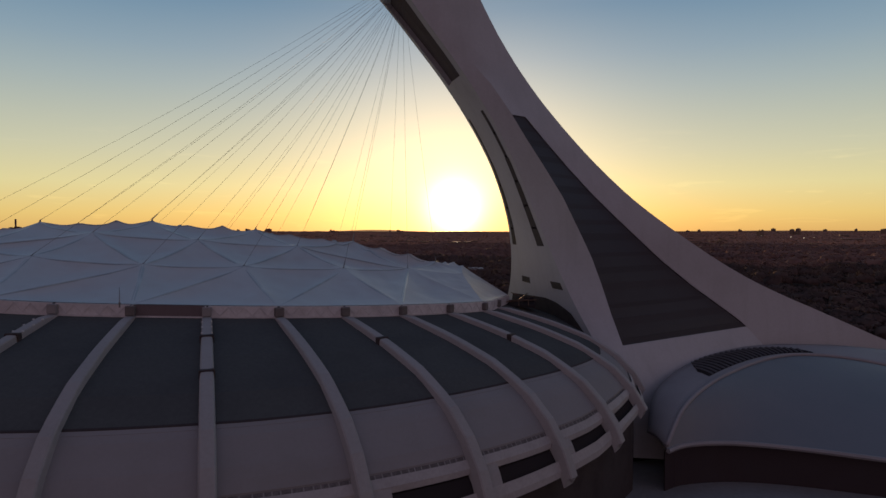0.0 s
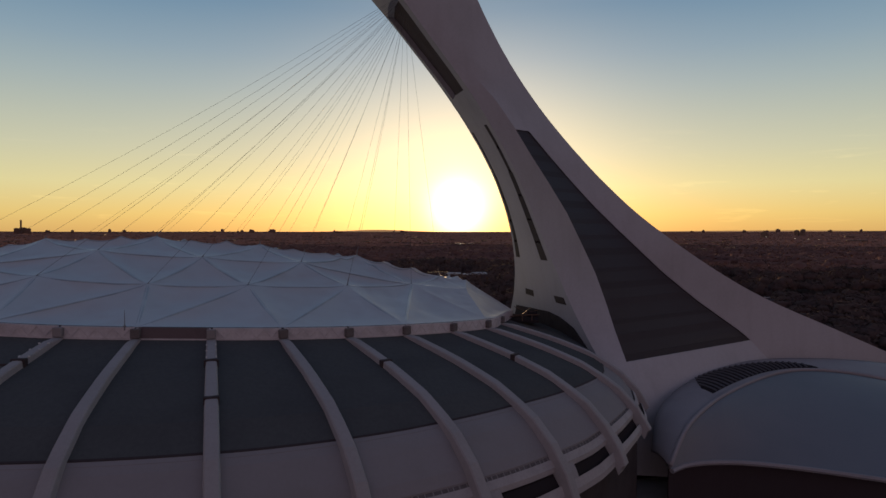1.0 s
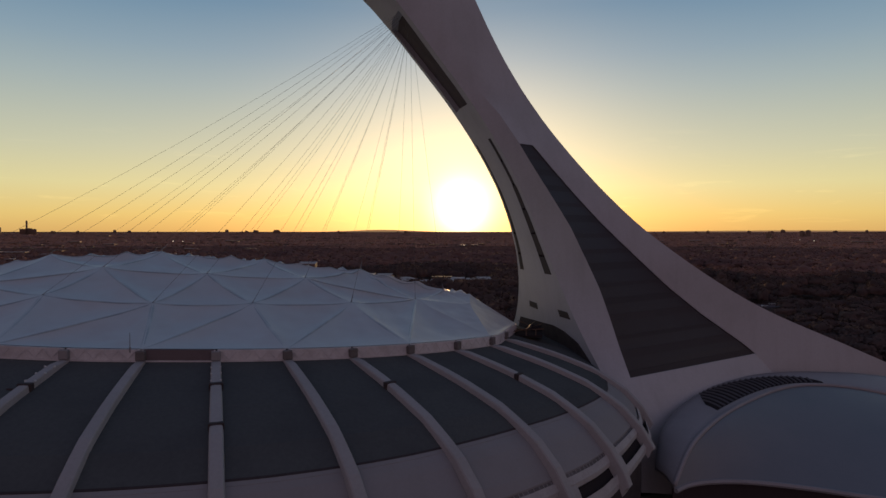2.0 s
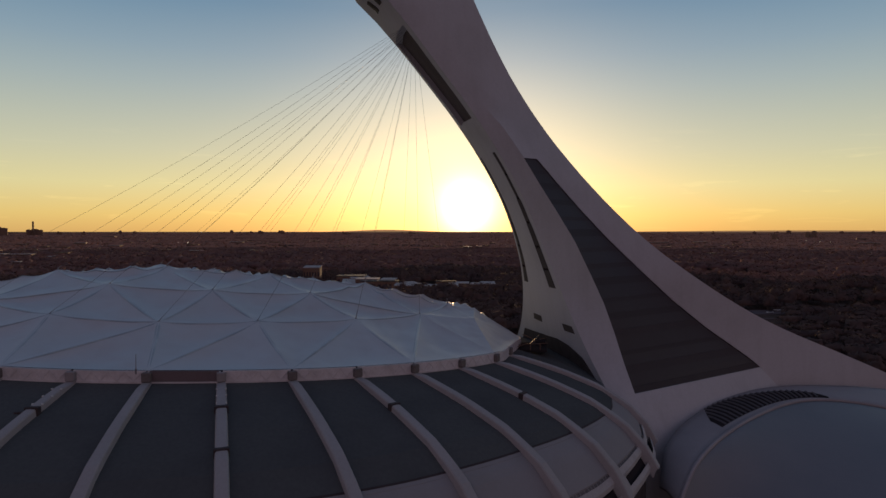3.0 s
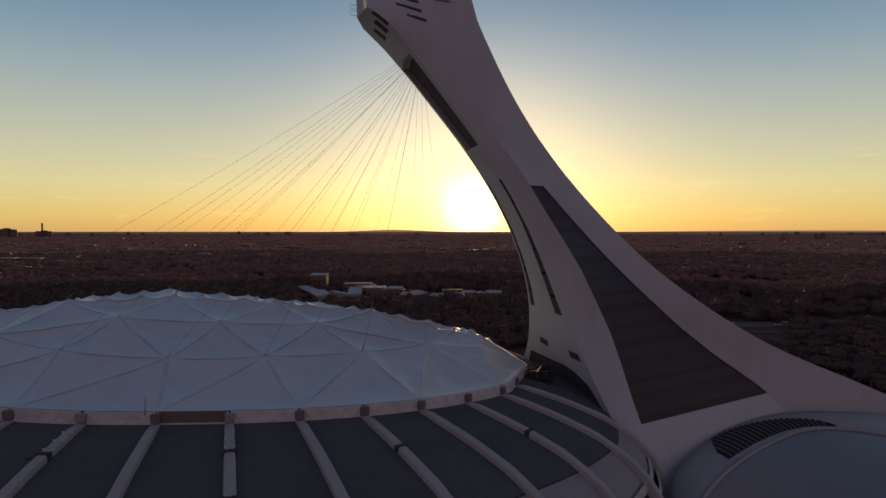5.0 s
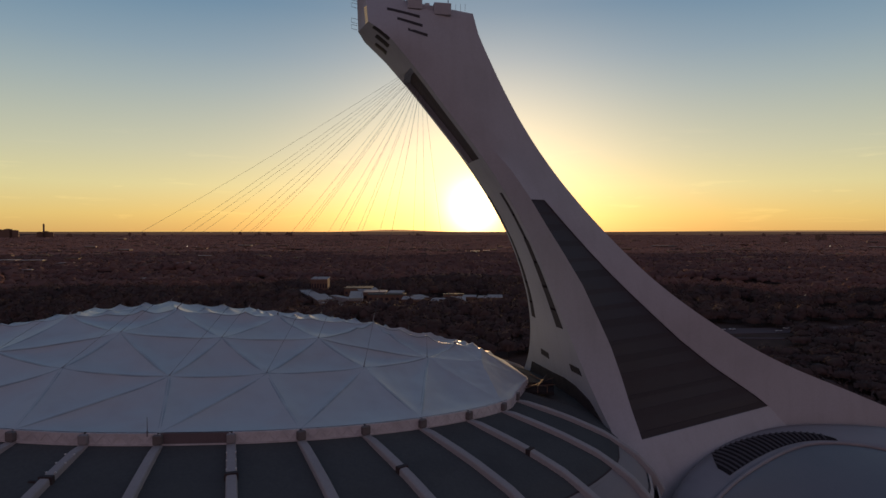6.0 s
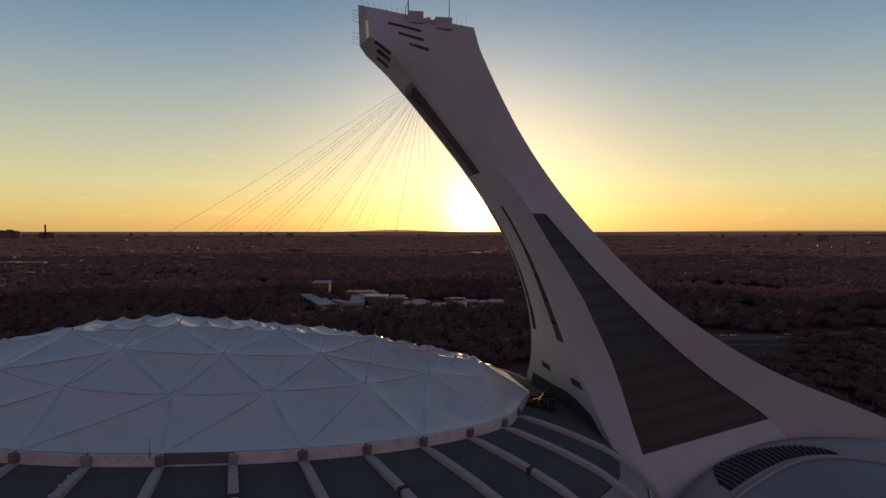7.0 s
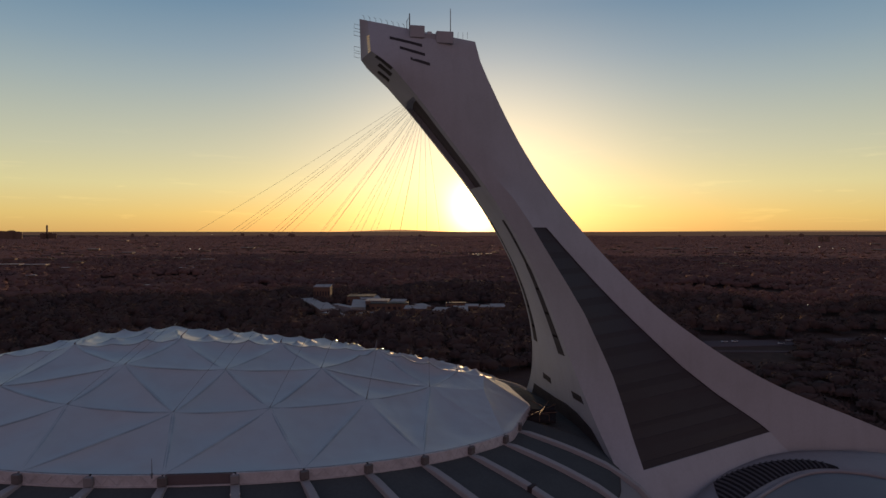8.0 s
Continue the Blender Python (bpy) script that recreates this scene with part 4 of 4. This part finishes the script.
def build_woods():
    """Lobed crowns of small leaf clumps that follow the crown's round, on a short trunk; coarser with distance."""
    rng = np.random.default_rng(7)
    corners, near_leaves, plain_leaves, trunks = [], [], [], []
    dome = [[(math.cos(a) * math.cos(b), math.sin(a) * math.cos(b), math.sin(b)) for a in np.linspace(0, 2 * math.pi, 7)] for b in (-0.5, 0.2, 0.8, 1.4)]
    hearts = [np.array([(r0[k], r0[k + 1], r1[k + 1], r1[k]) for r0, r1 in zip(rows, rows[1:]) for k in range(6)]) for rows in (dome, dome[1:])]
    for near, farr, gap, clumps, leaf in ((290, 800, 11.0, 140, 0.52), (800, 1800, 15.0, 42, 1.15), (1800, 4960, 32.0, 6, 3.0)):
        r, span = near, radians(94)
        while r < farr:
            m = int(r * span / gap)
            for k in range(m):
                h = radians(12 - 47) + span * (k + rng.random()) / m
                rr = r + gap * rng.random()
                x, y = 30 + rr * math.sin(h), -198 + rr * math.cos(h)
                if rr < (400 if h < radians(6) else 335) and h < radians(17):
                    continue  # out of sight behind the bowl
                among = 0 < x < 190 and 330 < y < 450
                if clear_of_trees(x, y) and not (among and rng.random() < 0.3) or noise.noise((x / 160, y / 160, 4.2)) < -0.46:
                    continue
                patch = 1.0 + 0.35 * noise.noise((x / 90, y / 90, 7.7)) + 0.35 * noise.noise((x / 36, y / 36, 2.1))
                tall = min((8.5 + 6.0 * rng.random() ** 1.5) * patch * (0.5 if among else 0.5 if rr < 390 and 32 < math.degrees(h) < 41 else 0.62 if rr < 520 and 40 < math.degrees(h) < 49 else 1.0), 15.0 if rr < 1500 else 11.0)
                wide = gap * (0.42 + 0.30 * rng.random()) * patch
                base = land(x, y)
                d = rng.standard_normal((clumps, 3))
                d[:, 2] = np.abs(d[:, 2]) * 1.1 - 0.25
                d /= np.linalg.norm(d, axis=1)[:, None]
                ph = rng.random(3) * 6.3
                lobe = 1 + 0.17 * np.sin(4.1 * d[:, 0] + ph[0]) + 0.17 * np.sin(4.1 * d[:, 1] + ph[1]) + 0.10 * np.sin(6.0 * d[:, 2] + ph[2])
                mid = np.array((x, y, base + tall * 0.55)) + d * (lobe * (0.86 + 0.20 * rng.random(clumps)))[:, None] * np.array((wide, wide, tall * (0.45 if gap < 12 else 0.40 if gap < 20 else 0.30)))
                nrm = d + 0.28 * rng.standard_normal((clumps, 3)) + np.array((0.0, 0.0, 0.5))
                u = np.cross(nrm, rng.standard_normal((clumps, 3)))
                u /= np.linalg.norm(u, axis=1)[:, None] + 1e-6
                v = np.cross(nrm, u)
                v /= np.linalg.norm(v, axis=1)[:, None] + 1e-6
                sz = (leaf * (0.6 + 0.8 * rng.random(clumps)))[:, None]
                # band by distance; the farther bands carry haze in their paler colour
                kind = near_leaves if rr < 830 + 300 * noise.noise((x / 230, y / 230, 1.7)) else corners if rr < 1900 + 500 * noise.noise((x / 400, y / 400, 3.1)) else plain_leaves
                face = d * 0.9 + nrm * 0.15 + np.array((0.0, 0.0, 0.5 if gap < 12 else 0.8 if gap < 20 else 1.3))
                kind.append((np.stack([mid - u * sz - v * sz * 0.7, mid + u * sz - v * sz * 0.9, mid + u * sz * 0.8 + v * sz, mid - u * sz * 0.9 + v * sz * 0.8], 1), np.repeat(face[:, None], 4, 1)))
                # dense heart of the crown
                heart = hearts[0] if gap < 20 else hearts[1]
                spread = np.array((wide, wide, tall * (0.42 if gap < 20 else 0.30)))
                ends = heart.reshape(-1, 3)
                lump = 1 + 0.17 * np.sin(4.1 * ends[:, 0] + ph[0]) + 0.17 * np.sin(4.1 * ends[:, 1] + ph[1]) + 0.10 * np.sin(6.0 * ends[:, 2] + ph[2])
                kind.append((heart * spread * ((0.80 if gap < 12 else 0.93) * lump).reshape(-1, 4, 1) + np.array((x, y, base + tall * 0.53)), heart + np.array((0.0, 0.0, 0.5 if gap < 12 else 0.8 if gap < 20 else 1.3))))
                if gap < 12:
                    trunks.append((x, y, base, tall))
            r += gap
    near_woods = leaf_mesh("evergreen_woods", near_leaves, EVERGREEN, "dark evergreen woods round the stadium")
    leaf_mesh("far_woods", corners, LEAVES, "brown autumn woods beyond the park, lightened for haze")
    leaf_mesh("plain_woods", plain_leaves, HAZED_LEAVES, "brown woods covering the far plain, haze put into the colour")
    verts, faces = [], []
    for x, y, b, tall in trunks:
        k = len(verts)
        for z, r in ((b - 0.3, 0.28), (b + tall * 0.75, 0.08)):
            verts += [(x + r, y, z), (x - r / 2, y + r, z), (x - r / 2, y - r, z)]
        faces += [(k, k + 1, k + 4, k + 3), (k + 1, k + 2, k + 5, k + 4), (k + 2, k, k + 3, k + 5)]
    put("trunks", mesh_of("trunks", verts, faces), BARK, near_woods)["kind"] = "stuff"


BARK = shader("bark", (0.09, 0.07, 0.06), 0.9, spots=0.4, size=1, grain=0.4)


def clear_of_trees(x, y):
    return (0 < x < 190 and 330 < y < 450) or (32.0 < math.degrees(math.atan2(x - 30, y + 198)) < 40.4 and 385 < math.hypot(x - 30, y + 198) < 505) or (365 < x < 470 and abs(y - 192 + 0.06 * (x - 285)) < 26) or (440 < x < 545 and 252 < y < 300) or (y < 130 and x < 250)


build_woods()


# ---- far buildings, roads and lamps ----
def build_house(name, x, y, sx, sy, top, turn, wall, cover, label, pitch=0.0, windows=0):
    base = land(x, y)
    house = thing(name, (x, y, base), label, "building")
    part("wall", box(x, y, base - 0.5, sx, sy, top - base, radians(turn), 0.1), wall, house)
    bm = box(x, y, top - 0.5, sx + 0.8, sy + 0.8, 0.7, radians(turn), 0.1)
    if pitch:
        m = Matrix.Translation((x, y, 0)) @ Matrix.Rotation(radians(turn), 4, "Z") @ Matrix.Translation((-x, -y, 0))
        inv = m.inverted()
        for v in bm.verts:
            v.co.z += pitch * (inv @ v.co - Vector((x, y, 0))).y / sy
    part("roof", bm, cover, house)
    rot = Matrix.Rotation(radians(turn), 4, "Z")
    for i in range(windows):
        off = rot @ Vector((-sx / 2 + sx * (i + 0.5) / windows, -sy / 2 - 0.05, 0))
        part("window", box(x + off.x, y + off.y, base + (top - base) * 0.45, sx / windows * 0.55, 0.2, (top - base) * 0.25, radians(turn)), GLAZING, house)
    return house


for row in (
    ("office_block", 17, 498, 18, 14, 41, -10, BRICK, PALE, "tall brown office block with a pale flat roof", 1.5, 6),
    ("exhibition_hall", 8, 440, 13, 40, 30, 20, BRICK, PALE, "long low hall with a sloping white roof", 3.0, 0),
    ("exhibition_hall", 20, 402, 16, 44, 29.5, 14, BRICK, PALE, "wide low hall with a sloping white roof", 2.0, 2),
    ("exhibition_hall", 31, 346, 14, 30, 28.5, 24, BRICK, PALE, "small hall with a sloping white roof", 2.0, 2),
    ("greenhouse", 41, 404, 7, 34, 29.0, 38, PALE, PALE, "narrow pale greenhouse with a light roof", 1.5, 2),
    ("exhibition_hall", 53, 408, 13, 62, 30.0, -4, BRICK, PALE, "long hall with a white sloping roof", 2.5, 2),
    ("garden_shed", 53, 340, 13, 24, 28.3, -22, BRICK, PALE, "small brick shed with a white roof", 1.0, 2),
    ("garden_shed", 61, 352, 7, 12, 28.5, 12, BRICK, PALE, "small brick shed beside a white one", 0.6, 1),
    ("visitor_centre", 58, 460, 28, 24, 33.5, -10, BRICK, ASPHALT, "wide low brick building with a dark roof", 0, 6),
    ("visitor_centre", 66, 448, 20, 20, 32.5, 6, BRICK, PALE, "low brick building with a pale roof", 1.0, 4),
    ("brick_hall", 72, 414, 22, 20, 33.5, -10, BRICK, PALE, "brown brick hall with a white flat roof", 0, 5),
    ("brick_hall", 82, 396, 36, 13, 32.5, -8, BRICK, ASPHALT, "brown brick hall with a dark flat roof", 0, 7),
    ("garden_shed", 92, 408, 14, 14, 33.2, -18, BRICK, PALE, "small brick shed behind the dark hall", 0.8, 2),
    ("garden_pavilion", 104, 368, 20, 14, 31, -14, BRICK, PALE, "small pavilion with a white flat roof", 1.2, 3),
    ("garden_pavilion", 112, 378, 9, 16, 31.6, 20, BRICK, PALE, "narrow pavilion with a pale roof", 0.8, 1),
    ("garden_shed", 80, 344, 13, 6, 28.5, -10, BRICK, PALE, "small brick shed with a pale roof", 0.6, 2),
    ("greenhouse", 130, 350, 24, 16, 30.5, -24, BRICK, PALE, "long pale greenhouse with a light roof", 1.5, 4),
    ("greenhouse", 142, 346, 13, 34, 31, -12, BRICK, PALE, "deep pale greenhouse with a sloping roof", 2.0, 2),
    ("service_wing", 158, 370, 12, 9, 31.6, -14, BRICK, PALE, "short service wing with a pale roof", 0.8, 2),
    ("service_wing", 170, 366, 9, 12, 31.0, -20, BRICK, PALE, "narrow service wing with a pale roof", 0.5, 2),
    ("service_wing", 181, 362, 13, 13, 31.8, -8, BRICK, PALE, "square service wing with a pale roof", 1.2, 3),
    ("garden_shed", 148, 398, 20, 7, 31, -6, BRICK, ASPHALT, "long low shed behind the greenhouse", 0, 4),
    ("garden_shed", -12, 452, 12, 8, 30, 10, BRICK, PALE, "small pale shed at the wood's edge", 1.0, 0),
):
    build_house(*row)


def build_roads():
    for name, pts, wide, label in (
        ("road", [(262, 194), (285, 193), (330, 190), (375, 187), (455, 182)], 22, "wide grey asphalt road through the dark trees"),
        ("service_road", [(272, 169), (300, 164), (335, 156)], 4, "narrow pale service road by the trees"),
        ("path", [(452, 262), (480, 274), (510, 282), (545, 285)], 6, "pale park path between dark trees"),
    ):
        rows = []
        for k, p in enumerate(pts):
            q0, q1 = pts[max(0, k - 1)], pts[min(len(pts) - 1, k + 1)]
            w = Vector((q1[1] - q0[1], q0[0] - q1[0])).normalized() * wide / 2
            rows.append([Vector((p[0] + w.x * f, p[1] + w.y * f, land(p[0], p[1]) + 0.45)) for f in (-1, 0, 1)])
        tagged(part(name, slab(rows, 0.8, Vector((0, 0, 1))), PALE_ROAD, None), label, "road", kind="structure")


PALE_ROAD = shader("worn_asphalt", (0.150, 0.108, 0.110), 0.9, spec=0.0, spots=0.4, size=12, grain=0.3, grain_size=0.8, dirt=(0.1, 0.1, 0.1))
build_roads()


def build_car(x, y, turn):
    """A parked car: body with a narrower cabin, four wheels."""
    base = land(x, y) + 0.45
    car = thing("parked_car", (x, y, base), "pale parked car on the asphalt road", "car", "parked cars")
    rot = Matrix.Rotation(radians(turn), 3, "Z")
    part("body", box(x, y, base + 0.3, 4.4, 1.8, 0.7, radians(turn), 0.15), WHITE, car)
    part("cabin", box(x, y, base + 1.0, 2.3, 1.6, 0.5, radians(turn), 0.15), GLAZING, car)
    for dx in (-1.4, 1.4):
        for dy in (-0.8, 0.8):
            hub, side_ = rot @ Vector((dx, dy, 0.32)), rot @ Vector((0, 0.12, 0))
            mid = Vector((x, y, base)) + hub
            part("wheel", tube([mid - side_, mid + side_], 0.32, 10), ASPHALT, car)


for x, y, turn in ((303, 196, -4), (311, 196, -4), (352, 193, 170), (428, 186, -4), (434, 186, -4), (338, 183, 175)):
    build_car(x, y, turn)


def build_lamp(x, y, tall, bulb):
    base = land(x, y)
    lamp = thing("street_lamp", (x, y, base), "lit street lamp on a thin steel pole", "street lamp", "street lamps")
    pole = part("pole", tube([(x, y, base - 0.3), (x, y, base + tall)], 0.14, 6, 0.08), STEEL, lamp)
    bm = bmesh.new()
    bmesh.ops.create_icosphere(bm, subdivisions=1, radius=bulb, matrix=Matrix.Translation((x, y, base + tall)) @ Matrix.Diagonal((1, 1, 0.6, 1)))
    part("lamp_head", bm, LAMP, lamp, "glowing lamp head")


for x, y, tall, bulb in ((473, 316, 10, 0.4), (-447, 1977, 15, 1.3), (-416, 1973, 15, 1.4), (1895, 2076, 15, 1.1), (1757, 1757, 15, 1.2), (1675, 1605, 15, 1.2), (1707, 1595, 15, 0.8), (2252, 2019, 15, 1.0), (403, 1383, 15, 0.9), (-929, 4957, 16, 2.6)):
    build_lamp(x, y, tall, bulb)


def build_skyline():
    """Far blocks that stand on the edge of the plain."""
    for x, y, tall, name, label, blocks in (
        (-1633, 3767, 88, "chimney_stack", "tall far chimney against the evening sky", ((0, 9, 1.0), (0, 12, 0.45))),
        (-1812, 3676, 57, "hospital_block", "wide stepped far building block on the horizon", ((-70, 84, 0.9), (-14, 60, 0.94), (30, 40, 1.0), (58, 44, 0.88))),
        (-1640, 3790, 44, "apartment_block", "far stepped apartment block on the horizon", ((-24, 26, 0.92), (8, 36, 1.0), (36, 20, 0.9))),
        (2404, 2440, 40, "apartment_block", "far tower block on the plain", ((0, 11, 1.0), (-12, 12, 0.55))),
        (2384, 2458, 36, "apartment_block", "far tower block on the plain", ((0, 9, 1.0), (8, 8, 0.7))),
        (1988, 2202, 32, "apartment_block", "far tower block on the plain", ((0, 12, 1.0), (12, 16, 0.7))),
        (3000, 2500, 34, "apartment_block", "wide far block on the plain", ((-20, 40, 1.0), (24, 44, 0.85))),
    ):
        base = land(x, y)
        block = thing(name, (x, y, base), label, "building", "far blocks")
        for off, wide, share in blocks:
            px, py = x + off * math.cos(radians(20)), y + off * math.sin(radians(20))
            part("wall", box(px, py, base - 1, wide, 20, tall * share, radians(20), 0.3), BRICK, block)
            part("roof", box(px, py, base - 1 + tall * share, wide * 0.5, 10, 2.2, radians(20), 0.3), BRICK, block)
    # small blocks that break the line of the horizon
    rng = random.Random(11)
    for lo, hi, count in ((-24, -8, 9), (-7, 8.5, 16), (24, 46, 9)):
        for k in range(count):
            h, r = radians(rng.uniform(lo, hi)), rng.uniform(4300, 4800)
            x, y = 30 + r * math.sin(h), -198 + r * math.cos(h)
            base, tall, wide = land(x, y), rng.uniform(17, 31), rng.uniform(8, 30)
            block = thing("apartment_block", (x, y, base), "small far block breaking the line of the horizon", "building", "far blocks")
            part("wall", box(x, y, base - 1, wide, 14, tall, -h, 0.3), BRICK, block)
            part("roof", box(x + rng.uniform(-0.2, 0.2) * wide, y, base - 1 + tall, wide * 0.4, 8, rng.uniform(1.5, 5), -h, 0.3), BRICK, block)
    for x, y, sx, sy, tall, turn in (
        (-632, 1190, 60, 26, 12, 4), (-570, 1178, 44, 22, 12, 4), (-789, 2102, 36, 30, 13, 10), (-582, 1789, 34, 26, 13, -6), (-1053, 3224, 60, 40, 14, 0), (-442, 853, 26, 14, 12, 12),
        (-287, 2184, 46, 30, 13, -8), (-300, 2190, 24, 24, 14, -8), (-271, 1355, 30, 18, 12, 6), (-200, 638, 16, 10, 12, -10), (433, 1520, 26, 20, 13, -12), (470, 1535, 20, 16, 13, -12),
        (1216, 1860, 90, 24, 13, -30), (1400, 1866, 44, 24, 13, -30), (2244, 2008, 34, 26, 16, -40), (1811, 1546, 60, 26, 13, -42), (-459, 1056, 26, 16, 12, 8), (-242, 1022, 28, 14, 12, -4),
    ):
        base = land(x, y)
        depot = thing("depot", (x, y, base), "low depot with a pale flat roof among far trees", "building", "far depots")
        part("wall", box(x, y, base - 1, sx, sy, tall, radians(turn)), BRICK, depot)
        part("roof", box(x, y, base - 1 + tall, sx + 0.8, sy + 0.8, 0.7, radians(turn), 0.1), PALE, depot)
        for i in range(max(2, int(sx / 9))):
            off = Matrix.Rotation(radians(turn), 3, "Z") @ Vector((-sx / 2 + sx * (i + 0.5) / max(2, int(sx / 9)), -sy / 2 - 0.05, 0))
            part("window", box(x + off.x, y + off.y, base + tall * 0.5, 4.0, 0.3, 2.2, radians(turn)), GLAZING, depot)
    rng = random.Random(5)
    for k in range(150):
        h = radians(12 + rng.uniform(-40, 38))
        r = rng.uniform(1300, 3300)
        x, y = 30 + r * math.sin(h), -198 + r * math.cos(h)
        sx, sy, tall = rng.uniform(14, 40), rng.uniform(12, 18), rng.uniform(9, 13)
        base = land(x, y)
        house = thing("town_house", (x, y, base), "far town house among the trees", "house", "far town houses")
        turn = radians(rng.uniform(-30, 30))
        part("wall", box(x, y, base - 1, sx, sy, tall, turn), BRICK, house)
        part("roof", box(x, y, base - 1 + tall, sx + 0.6, sy + 0.6, 0.6, turn), rng.choice((PALE_ROAD, PALE_ROAD, ASPHALT, BRICK)), house)


build_skyline()
